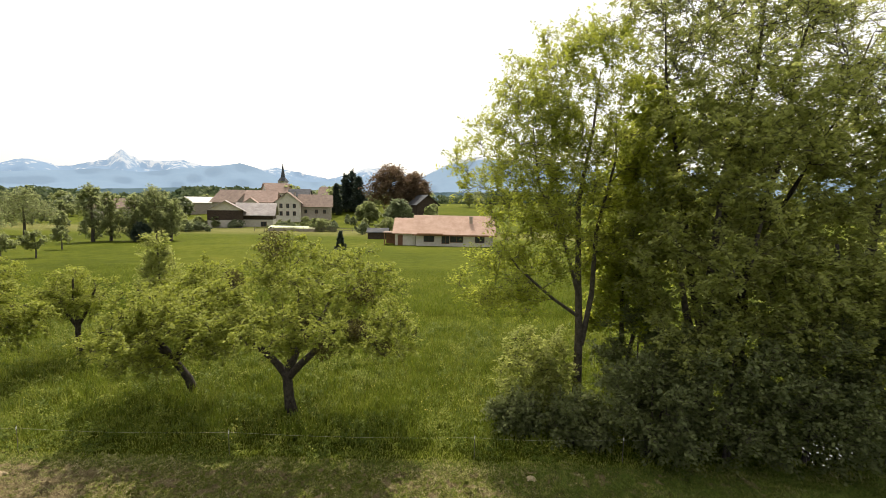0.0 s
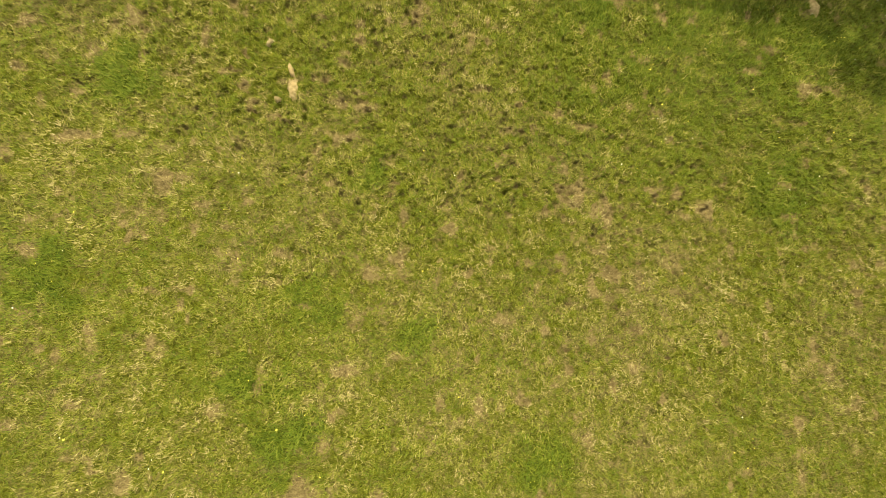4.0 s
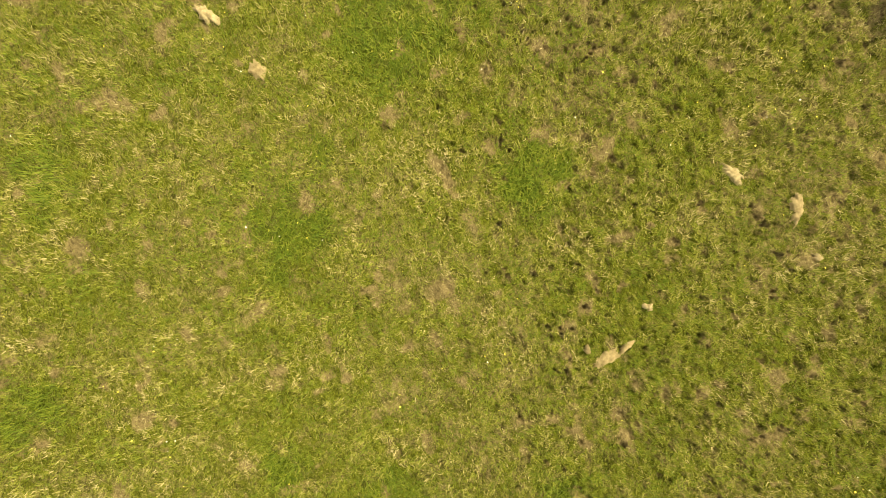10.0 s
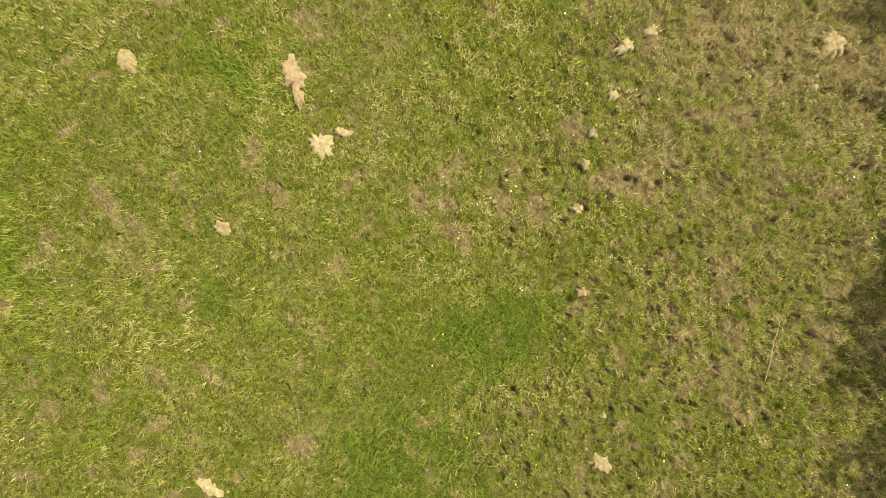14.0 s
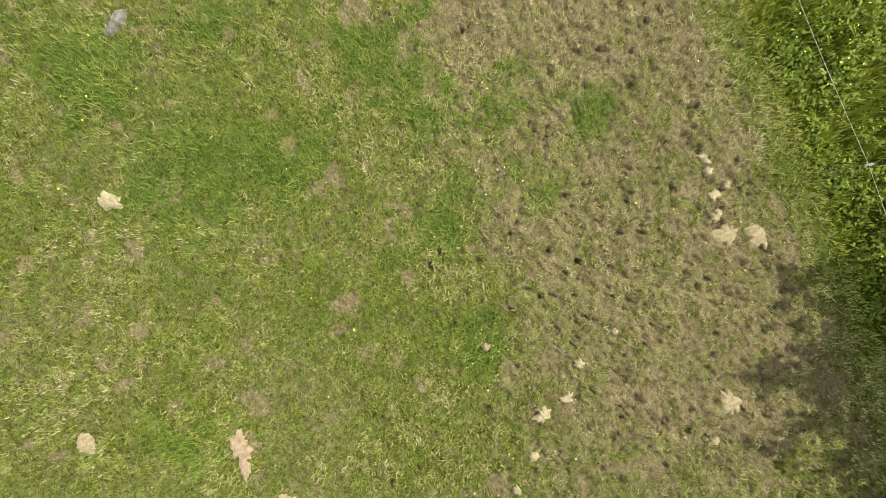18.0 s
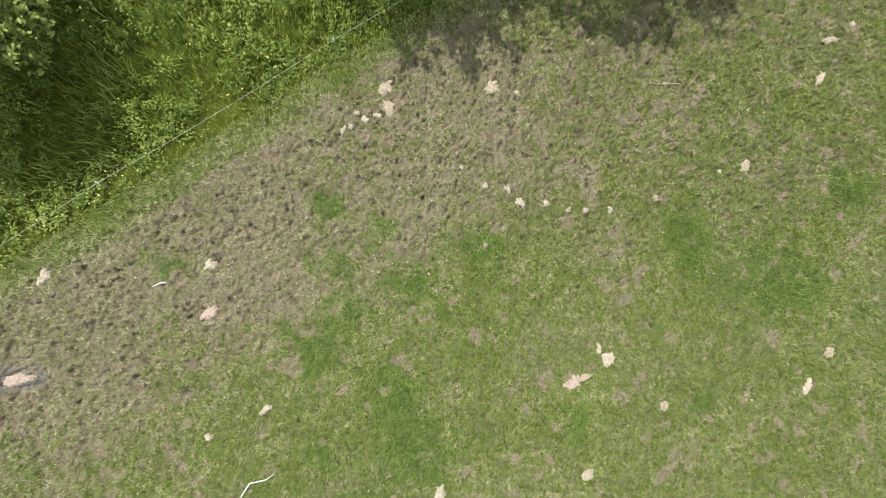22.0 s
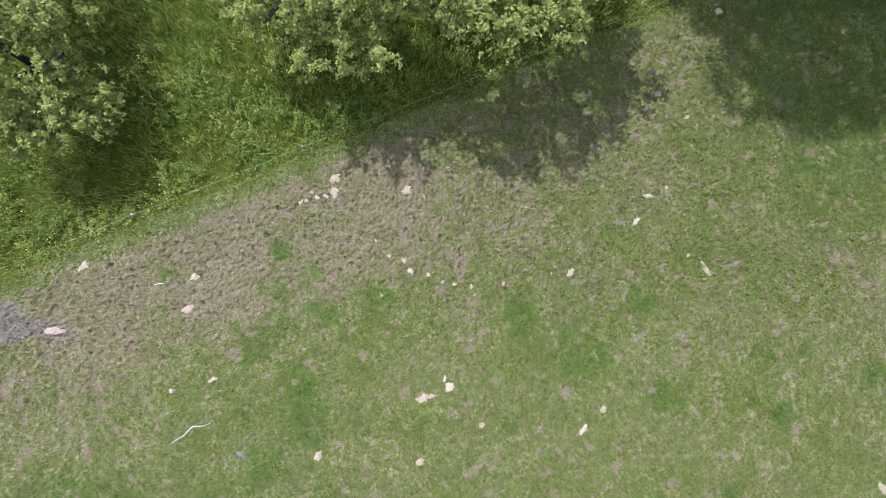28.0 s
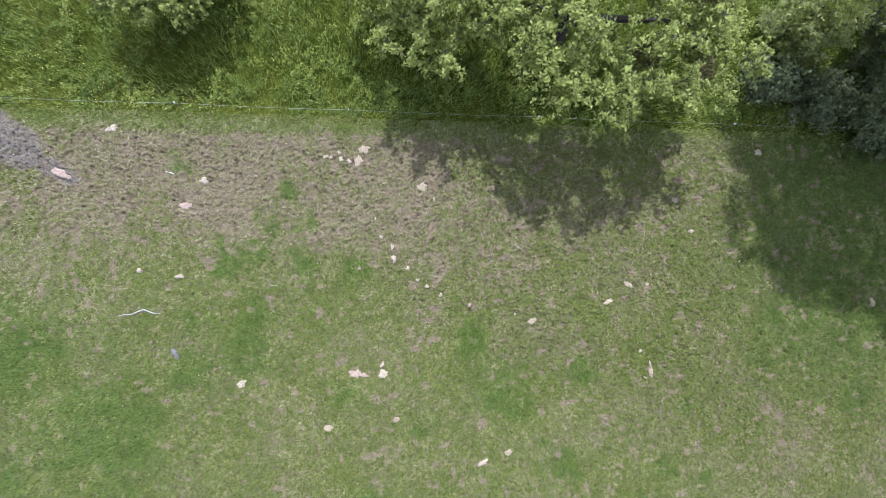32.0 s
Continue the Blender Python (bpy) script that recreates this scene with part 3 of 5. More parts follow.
def sample(grid, x, y):
    xs, ys = GX[0], GY[:, 0]
    x, y = np.asarray(x, float), np.asarray(y, float)
    j = np.clip(np.searchsorted(xs, x) - 1, 0, len(xs) - 2)
    i = np.clip(np.searchsorted(ys, y) - 1, 0, len(ys) - 2)
    u, v = (x - xs[j]) / (xs[j + 1] - xs[j]), (y - ys[i]) / (ys[i + 1] - ys[i])
    return (grid[i, j] * (1 - u) + grid[i, j + 1] * u) * (1 - v) + (grid[i + 1, j] * (1 - u) + grid[i + 1, j + 1] * u) * v


def height(x, y):
    """The ground's height at points of the plan."""
    return sample(GZ, x, y)


def blade_mesh(name, rng, x, y, length, width, lean, tone, mat, label):
    """Slender bent blades of grass in one mesh."""
    n = len(x)
    a = rng.uniform(0, 2 * math.pi, n)
    d = np.column_stack([np.cos(a), np.sin(a)])
    s = np.column_stack([-d[:, 1], d[:, 0]]) * (width * 0.5)[:, None]
    b = np.column_stack([x, y, height(x, y) - 0.004])
    mid = b + np.column_stack([d * (length * np.sin(lean) * 0.4)[:, None], length * np.cos(lean) * 0.6])
    sx = np.column_stack([s, np.zeros(n)])
    tip = b + np.column_stack([d * (length * np.sin(lean))[:, None], np.maximum(length * np.cos(lean * 1.15), 0.008)])
    V = np.stack([b, mid + sx, tip, mid - sx], 1).reshape(-1, 3)
    me = mesh_np(name, V, np.arange(4 * n).reshape(n, 4), mat, False, {"tone": np.repeat(tone, 4)})
    return tagged(new(name, me), label, "grass", kind="stuff")


def turf_mesh(name, rng, x, y, length, width, lean, heading, tone, mat, label):
    """Very many short straight blades, one slender triangle each."""
    n = len(x)
    d = np.column_stack([np.cos(heading), np.sin(heading)])
    s = np.column_stack([-d[:, 1], d[:, 0], np.zeros(n)]) * (width * 0.5)[:, None]
    b = np.column_stack([x, y, height(x, y) - 0.003])
    tip = b + np.column_stack([d * (length * np.sin(lean))[:, None], length * np.cos(lean)])
    V = np.stack([b + s, tip, b - s], 1).reshape(-1, 3)
    me = mesh_np(name, V, np.arange(3 * n).reshape(n, 3), mat, False, {"tone": np.repeat(tone, 3)})
    return tagged(new(name, me), label, "grass", kind="stuff")


def build_grass():
    rng = np.random.default_rng(21)
    n = 2050000
    x, y = rng.uniform(-22.5, 14.0, n), rng.uniform(-7.5, 9.8, n)
    inside = ((y > -4.5) | ((x > -9) & (x < 3))) & ((x < 8) | (y > 1))
    x, y = x[inside], y[inside]
    n = len(x)
    ba, lu = sample(GB, x, y), sample(GL, x, y)
    tuft = vnoise(x, y, 0.06, 71)
    clump = 0.6 * tuft + 0.4 * fbm(x, y, 0.2, 73)
    keep = rng.uniform(0, 1, n) < np.clip(1.15 - 1.0 * ba + 0.5 * lu - 3.4 * np.clip(0.5 - clump, 0, 1), 0.03, 1)
    x, y, ba, lu, clump, tuft = x[keep], y[keep], ba[keep], lu[keep], clump[keep], tuft[keep]
    n = len(x)
    verge = smooth(9.0, 9.5, y)
    tone = np.clip(0.42 + 0.7 * (fbm(x, y, 0.8, 81) - 0.5) + 0.8 * (fbm(x, y, 0.26, 85) - 0.5) + 0.75 * (vnoise(x, y, 0.055, 87) - 0.5) + 0.6 * (ba - 0.2) - 0.65 * lu + rng.normal(0, 0.13, n) + 0.22 * verge, 0, 1)
    L = (0.025 + 0.045 * rng.uniform(0, 1, n) + 0.05 * np.clip(tuft - 0.4, 0, 1) + 0.085 * lu * rng.uniform(0.2, 1, n)) * (1 - 0.3 * ba)
    heading = 5.0 * fbm(x, y, 0.35, 83) + rng.normal(0, 1.5, n)
    turf_mesh("pasture_grass", rng, x, y, L, rng.uniform(0.006, 0.011, n) + 0.002 * lu, rng.uniform(0.45, 1.3, n), heading, tone, M_blade,
              "short grazed yellow-green grass with dry blades")
    n = 230000
    x, y = rng.uniform(-21.5, 15, n), 9.5 + 15.5 * rng.uniform(0, 1, n) ** 1.4
    keep = rng.uniform(0, 1, n) < zone_meadow(x, y) * np.clip(0.1 + 1.5 * fbm(x, y, 0.45, 91), 0, 1)
    x, y = x[keep], y[keep]
    n = len(x)
    tall = smooth(10.0, 10.75, y + 0.3 * (fbm(x, y, 0.8, 92) - 0.5))
    blade_mesh("meadow_grass", rng, x, y, lerp(0.09, 0.34, tall) * rng.uniform(0.3, 1.2, n) * (0.45 + 1.0 * fbm(x, y, 0.7, 93)), rng.uniform(0.01, 0.022, n), rng.uniform(0.1, 0.85, n),
               np.clip(0.45 + 1.3 * (fbm(x, y, 0.6, 95) - 0.5) + 1.0 * (fbm(x, y, 0.18, 96) - 0.5) + 0.5 * (1 - tall), 0, 1), M_meadow, "tall uncut meadow grass, fresh green")
    # leafy herbs in clumps between the blades
    m = 15000
    cx, cy = rng.uniform(-19.6, 10, m), 9.85 + 12.0 * rng.uniform(0, 1, m) ** 1.35
    k = rng.uniform(0, 1, m) < zone_meadow(cx, cy) * np.clip(0.15 + 2.2 * (fbm(cx, cy, 0.9, 121) - 0.35), 0.08, 1)
    cx, cy = cx[k], cy[k]
    m, per = len(cx), 15
    hh = rng.uniform(0.08, 0.4, m) * smooth(9.7, 10.8, cy) + 0.05
    rr = rng.uniform(0.05, 0.14, m)
    ctone = np.clip(0.45 + 1.4 * (fbm(cx, cy, 0.7, 123) - 0.5) + rng.normal(0, 0.16, m), 0, 1)
    v = rng.normal(size=(m, per, 3)) * np.stack([rr, rr, hh * 0.22], 1)[:, None] * 0.6
    c = (np.column_stack([cx, cy, height(cx, cy) + hh * 0.75])[:, None] + v).reshape(-1, 3)
    V, F = leaves(rng, c, 0.06, 0.5, 0.9)
    me = mesh_np("meadow_herbs", V, F, M_herb, False, {"tone": np.repeat(ctone, per * 4)})
    tagged(new("meadow_herbs", me), "leafy green herbs between the meadow grass", "herbs", kind="stuff")
    n = 70000
    x, y = rng.uniform(-34, 14, n), 24 + 20 * rng.uniform(0, 1, n) ** 1.6
    blade_mesh("far_meadow_grass", rng, x, y, lerp(0.4, 0.15, (y - 24) / 20) * rng.uniform(0.5, 1.2, n), rng.uniform(0.015, 0.03, n), rng.uniform(0.1, 0.8, n),
               np.clip(0.35 + 0.9 * (fbm(x, y, 4, 97) - 0.5), 0, 1), M_meadow, "green meadow grass further off")


def specks(name, rng, x, y, z, size, mat, label):
    c = np.column_stack([x, y, z])
    V, F = leaves(rng, c, 1.0, 0.9, 1.5)
    k = np.repeat(size, 4)[:, None]
    V = np.repeat(c, 4, 0) + (V - np.repeat(c, 4, 0)) * k
    return tagged(new(name, mesh_np(name, V, F, mat)), label, "flowers", kind="stuff")


def build_flowers():
    rng = np.random.default_rng(33)
    n = 18000
    x, y = rng.uniform(-19.5, 8, n), 9.8 + 14 * rng.uniform(0, 1, n) ** 1.3
    k = (rng.uniform(0, 1, n) < np.clip(3.4 * (fbm(x, y, 1.1, 101) - 0.5), 0.04, 1))
    x, y = x[k], y[k]
    specks("buttercups", rng, x, y, height(x, y) + rng.uniform(0.2, 0.42, len(x)), rng.uniform(0.013, 0.025, len(x)), M_yellow, "yellow buttercups standing in the meadow grass")
    n = 9000
    x, y = rng.uniform(-21, 8, n), rng.uniform(-5, 9.3, n)
    k = rng.uniform(0, 1, n) < np.clip(2.2 * (fbm(x, y, 1.1, 105) - 0.5) + 0.4 * zone_lush(x, y), 0.02, 1)
    x, y = x[k], y[k]
    m = len(x) * 2 // 3
    specks("pasture_buttercups", rng, x[:m], y[:m], height(x[:m], y[:m]) + 0.07, rng.uniform(0.012, 0.022, m), M_yellow, "small yellow flowers in the grazed turf")
    specks("pasture_daisies", rng, x[m:], y[m:], height(x[m:], y[m:]) + 0.06, rng.uniform(0.01, 0.02, len(x) - m), M_white_petal, "small white daisies in the grazed turf")


build_grass()
build_flowers()


# ---------------------------------------------------------------- orchard trees by the fence
def ground_at(x, y):
    return float(height(np.array([x]), np.array([y]))[0])


def at(x, y):
    return (x, y, ground_at(x, y) - 0.03)


def build_orchard():
    tree("apple_tree", "old apple tree with forked dark trunk and pale fresh leaves", at(-4.0, 12.35),
         [([(-0.42, -0.2, 0), (-0.5, -0.2, 0.5), (-0.58, -0.1, 1.15), (-0.5, 0.1, 1.7), (-0.3, 0.25, 2.6), (-0.3, 0.2, 3.6)], [0.2, 0.155, 0.15, 0.1, 0.07, 0.035]),
          ([(-0.58, -0.1, 1.12), (-0.85, -0.1, 1.5), (-1.2, -0.3, 2.0), (-1.6, -0.5, 2.35), (-2.3, -0.7, 2.9)], [0.13, 0.11, 0.09, 0.07, 0.04]),
          ([(-0.56, -0.1, 1.1), (-0.15, -0.15, 1.55), (0.5, -0.5, 2.2), (1.1, -0.9, 2.9), (1.8, -1.2, 3.3)], [0.13, 0.11, 0.09, 0.06, 0.04]),
          ([(-0.56, -0.05, 1.2), (-0.4, 0.5, 1.9), (0.2, 1.2, 2.7), (0.4, 1.8, 3.5)], [0.12, 0.09, 0.07, 0.04])],
         [(0.2, -0.2, 4.1, 2.5, 2.6, 0.9, 3), (2.2, -1.6, 3.3, 1.1, 1.5, 0.8, 1.3), (-1.7, -1.3, 3.5, 1.3, 1.6, 0.8, 1.4), (-0.6, -2.5, 3.4, 1.7, 1.1, 0.5, 1.2),
          (0.7, -2.7, 3.25, 1.6, 0.9, 0.45, 0.9), (-0.6, 0.1, 5.0, 1.2, 1.2, 0.45, 0.6), (1.2, 0.1, 4.7, 1.2, 1.2, 0.45, 0.5), (2.1, 1.2, 3.8, 1.2, 1.4, 0.8, 1), (-1.6, 1.4, 3.9, 1.3, 1.3, 0.8, 1),
          (2.7, -0.5, 2.5, 0.7, 1.1, 0.8, 0.8), (-2.2, -0.6, 2.6, 0.8, 1.1, 0.7, 0.8), (0.0, 1.2, 3.0, 2.2, 1.2, 0.8, 0.9)],
         350, 8, 0.42, 20, 0.084, M_leaf_apple, M_bark_apple, 101, droop=0.3, ratio=0.52, fuzz=0.034, knots=3, up=0.8)
    rng = np.random.default_rng(64)
    apple = bpy.data.objects["apple_tree"]
    for x, y, z, r in ((-0.75, -0.4, 5.15, 0.5), (1.75, -0.9, 3.9, 0.42), (0.95, -1.7, 2.6, 0.36), (1.9, -2.2, 3.2, 0.32), (-1.9, -0.6, 4.1, 0.34), (2.4, -1.2, 2.5, 0.3), (0.4, -1.9, 3.3, 0.28)):
        v = rng.normal(size=(900, 3))
        v *= (r * rng.uniform(0, 1, 900) ** 0.4 / np.linalg.norm(v, axis=1))[:, None]
        V, F = leaves(rng, v + (x, y, z), 0.07, 0.4, 0.0)
        tagged(part("mistletoe", mesh_np("mistletoe", V, F, M_leaf_mistletoe), None, apple, "brownish mistletoe clump"), kind="stuff")
    tree("apple_tree", "spreading apple tree leaning over the fence, pale leaves", at(-8.2, 13.5),
         [([(0.1, 0, 0), (-0.05, -0.05, 0.5), (-0.4, -0.15, 1.1), (-0.8, -0.3, 1.8), (-1.0, -0.4, 2.8)], [0.16, 0.13, 0.12, 0.09, 0.04]),
          ([(-0.4, -0.15, 1.1), (0.1, -0.6, 1.7), (0.7, -1.0, 2.4), (1.0, -1.6, 3.0)], [0.1, 0.08, 0.06, 0.03]),
          ([(-0.6, -0.2, 1.4), (-1.2, -0.9, 2.0), (-1.8, -1.6, 2.5)], [0.09, 0.07, 0.03])],
         [(0.1, -0.9, 3.1, 1.8, 2.2, 1.0, 3), (-0.3, -2.4, 2.5, 1.4, 1.1, 0.7, 1.4), (1.0, -1.5, 3.2, 1.0, 1.5, 0.8, 1.2), (-1.0, 0.2, 2.9, 1.0, 1.2, 0.9, 1),
          (0.2, 0.6, 3.9, 1.2, 1.1, 0.5, 0.7), (0.9, -0.6, 2.2, 1.0, 1.2, 0.6, 0.8), (-1.6, -0.8, 2.1, 0.8, 1.1, 0.7, 0.8), (-0.8, -1.4, 1.7, 1.1, 0.8, 0.6, 0.7), (0.2, -2.2, 1.8, 0.9, 0.7, 0.5, 0.6)],
         220, 8, 0.42, 24, 0.082, M_leaf_apple, M_bark_apple, 102, droop=0.3, ratio=0.52, fuzz=0.034, knots=3, up=0.8)
    tree("apple_tree", "small apple tree with dark trunk in the meadow", at(-14.3, 16.4),
         [([(0.1, 0, 0), (0.05, 0, 0.7), (0.1, 0, 1.4), (0.0, 0, 2.4), (0.0, 0, 3.2)], [0.12, 0.1, 0.09, 0.06, 0.03]),
          ([(0.1, 0, 1.3), (0.6, -0.1, 2.0), (1.0, -0.2, 2.8)], [0.07, 0.05, 0.03]), ([(0.08, 0, 1.2), (-0.5, 0.1, 1.9), (-0.9, 0.1, 2.6)], [0.07, 0.05, 0.03])],
         [(0, 0, 2.8, 1.5, 1.4, 1.0, 2), (0.7, -0.4, 2.2, 1.0, 0.9, 0.7, 1), (-0.7, 0, 2.2, 0.9, 0.9, 0.7, 1)],
         90, 8, 0.4, 16, 0.085, M_leaf_apple, M_bark_apple, 103, droop=0.3)
    tree("apple_tree", "round apple tree with pale leaves beside the muddy path", at(-15.0, 13.5),
         [([(0.0, 0, 0), (0.05, 0, 0.6), (-0.05, 0, 1.3), (0.0, -0.1, 2.2), (0.0, 0, 3.0)], [0.14, 0.12, 0.1, 0.06, 0.03]),
          ([(0, 0, 1.2), (0.6, -0.4, 1.9), (1.1, -0.8, 2.5)], [0.08, 0.06, 0.03]), ([(0, 0, 1.2), (-0.5, -0.5, 1.9), (-0.8, -1.0, 2.5)], [0.08, 0.06, 0.03])],
         [(0, 0.2, 2.6, 1.5, 1.4, 0.9, 2), (0.5, -1.2, 1.6, 1.1, 0.9, 0.6, 1.2), (-0.5, -1.3, 1.7, 1.0, 0.8, 0.6, 1.2), (0.9, 0.5, 2.2, 0.9, 1.0, 0.8, 1)],
         165, 8, 0.4, 24, 0.082, M_leaf_apple, M_bark_apple, 104, droop=0.4, ratio=0.52, fuzz=0.034, knots=3, up=0.8)
    tree("young_tree", "slender upright young tree behind the orchard", at(-13.6, 20.5),
         [([(0, 0, 0), (0, 0, 1.5), (0.05, 0, 3.0), (0, 0, 4.6)], [0.09, 0.07, 0.05, 0.02])],
         [(0, 0, 2.4, 1.0, 1.0, 1.4, 2), (0, 0, 3.8, 0.6, 0.6, 1.0, 1)], 90, 8, 0.4, 14, 0.1, M_leaf_maple, M_bark, 105)
    tree("apple_tree", "low apple tree further out in the meadow", at(-10.8, 19.5),
         [([(0, 0, 0), (0.05, 0, 0.8), (-0.1, 0, 1.6), (0, 0, 2.6)], [0.12, 0.1, 0.08, 0.03])],
         [(0, 0, 2.4, 1.9, 1.8, 1.0, 2)], 110, 8, 0.42, 15, 0.1, M_leaf_apple, M_bark_apple, 106, droop=0.3)
    tree("apple_tree", "small pale apple tree at the meadow's edge", at(-23.0, 21.5),
         [([(0, 0, 0), (0.05, 0, 0.8), (-0.1, 0, 1.5), (0, 0, 2.4)], [0.12, 0.1, 0.08, 0.03])],
         [(0, 0, 2.3, 1.7, 1.7, 1.0, 2)], 95, 8, 0.42, 15, 0.1, M_leaf_apple, M_bark_apple, 107, droop=0.3)


# scale that draws the copse towards the opening camera spot, keeping that view
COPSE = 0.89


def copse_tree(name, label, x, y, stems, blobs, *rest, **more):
    """A tree of the copse, its plan and growth scaled about the opening viewpoint to fit the camera's view."""
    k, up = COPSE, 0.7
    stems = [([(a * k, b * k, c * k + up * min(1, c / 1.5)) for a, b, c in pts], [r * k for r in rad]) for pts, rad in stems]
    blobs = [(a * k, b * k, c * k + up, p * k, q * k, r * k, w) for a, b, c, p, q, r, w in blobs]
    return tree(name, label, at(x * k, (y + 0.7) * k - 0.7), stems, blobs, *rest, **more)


def build_copse():
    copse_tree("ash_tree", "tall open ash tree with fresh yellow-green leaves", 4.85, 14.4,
         [([(0, 0, 0), (-0.05, 0, 2.0), (-0.15, 0.1, 4.0), (-0.3, 0, 6.5), (0.1, 0.1, 9.0), (0.2, 0, 10.8)], [0.17, 0.14, 0.11, 0.08, 0.045, 0.015]),
          ([(0.05, 0, 1.6), (0.35, 0.1, 3.4), (0.45, 0.3, 5.5), (0.95, 0.2, 8.0), (0.9, 0.3, 9.6)], [0.1, 0.09, 0.065, 0.04, 0.012]),
          ([(-0.1, 0, 3.2), (-0.7, -0.2, 5.0), (-1.7, -0.3, 7.0), (-2.0, -0.3, 9.0)], [0.075, 0.055, 0.04, 0.012]),
          ([(-0.1, 0, 2.6), (-1.1, -0.4, 3.3), (-2.3, -0.6, 4.3), (-3.0, -0.8, 5.2)], [0.065, 0.05, 0.035, 0.012])],
         [(-0.8, 0, 8.6, 2.8, 2.3, 2.8, 3.2), (0.3, 0, 11.4, 1.5, 1.5, 1.3, 0.8), (-2.9, -0.2, 7.8, 1.9, 1.5, 2.2, 1.4), (-2.0, -0.2, 10.2, 1.6, 1.3, 1.3, 0.8), (-0.8, -0.1, 11.2, 1.5, 1.2, 1.2, 0.7),
          (-1.4, -0.2, 5.6, 2.8, 2.2, 2.2, 2.2), (-2.5, -0.4, 4.2, 2.0, 1.6, 1.4, 0.9), (-3.2, -0.6, 3.4, 1.8, 1.4, 1.0, 0.6), (1.0, 0.3, 6.8, 1.6, 1.6, 3.0, 1.5)],
         470, 9, 0.55, 14, 0.1, M_leaf_ash, M_bark, 111, ratio=0.45, shell=0.55)
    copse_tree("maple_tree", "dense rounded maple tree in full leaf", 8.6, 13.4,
         [([(0, 0, 0), (0.1, 0, 2), (0, 0, 4), (0.1, 0, 7)], [0.25, 0.2, 0.15, 0.06]), ([(0, 0, 1.5), (1.0, 0, 3.5), (1.6, 0.2, 6)], [0.15, 0.11, 0.05]),
          ([(0, 0, 1.2), (-0.9, -0.3, 3.2), (-1.4, -0.4, 5.4)], [0.15, 0.1, 0.05])],
         [(0, 0, 5.4, 2.5, 2.4, 3.3, 3), (-0.7, -0.4, 8.6, 1.7, 1.6, 1.7, 1.3), (1.5, -0.3, 9.2, 1.9, 1.7, 1.7, 1.7), (-0.6, -1.4, 3.2, 2.0, 1.5, 2.1, 1.6), (1.6, -1.3, 3.4, 1.6, 1.5, 2.2, 1.4),
          (-1.9, -0.2, 5.0, 1.2, 1.3, 2.0, 1)],
         330, 9, 0.6, 15, 0.112, M_leaf_maple, M_bark, 112, ratio=0.7, shell=0.4)
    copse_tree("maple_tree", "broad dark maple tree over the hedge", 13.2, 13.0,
         [([(0, 0, 0), (0.1, 0, 2), (0, 0, 4), (0.1, 0, 7)], [0.25, 0.2, 0.15, 0.06]), ([(0, 0, 1.5), (-1.0, -0.3, 3.5), (-1.4, -0.4, 5.4)], [0.15, 0.1, 0.05])],
         [(0, 0, 5.0, 2.6, 2.4, 3.0, 3), (-1.2, -1.4, 3.0, 2.0, 1.5, 2.2, 1.6), (0.6, 0, 7.8, 1.8, 1.6, 1.5, 1), (1.4, -1.5, 3.0, 2.0, 1.5, 2.2, 1.4)],
         270, 9, 0.6, 15, 0.115, M_leaf_maple, M_bark, 113, ratio=0.7, shell=0.4)
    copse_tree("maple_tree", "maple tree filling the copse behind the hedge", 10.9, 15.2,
         [([(0, 0, 0), (0.1, 0, 2), (0, 0, 4), (0.1, 0, 6.5)], [0.2, 0.17, 0.12, 0.05])],
         [(0, 0, 5.0, 2.4, 2.0, 3.6, 3), (1.6, 0, 6.0, 2.0, 1.6, 3.0, 2), (-1.4, 0, 6.2, 1.6, 1.6, 2.6, 1.4), (2.4, -0.2, 8.2, 2.0, 1.6, 1.8, 1.6)],
         300, 9, 0.65, 14, 0.118, M_leaf_maple, M_bark, 115, ratio=0.7, shell=0.4)
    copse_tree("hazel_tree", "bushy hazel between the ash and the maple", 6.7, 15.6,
         [([(0, 0, 0), (0.1, 0, 1.5), (0, 0, 3), (0.1, 0, 5.5)], [0.1, 0.09, 0.07, 0.03]), ([(0.1, 0, 0), (0.5, 0, 1.5), (0.9, 0, 4)], [0.08, 0.07, 0.03])],
         [(0, 0, 4.0, 1.7, 1.5, 3.0, 3), (0.4, 0, 7.2, 1.4, 1.2, 1.7, 1.2), (0.6, -0.2, 9.2, 1.4, 1.2, 1.6, 1.2)],
         215, 9, 0.6, 17, 0.14, M_leaf_ash, M_bark, 116, ratio=0.65, shell=0.4)
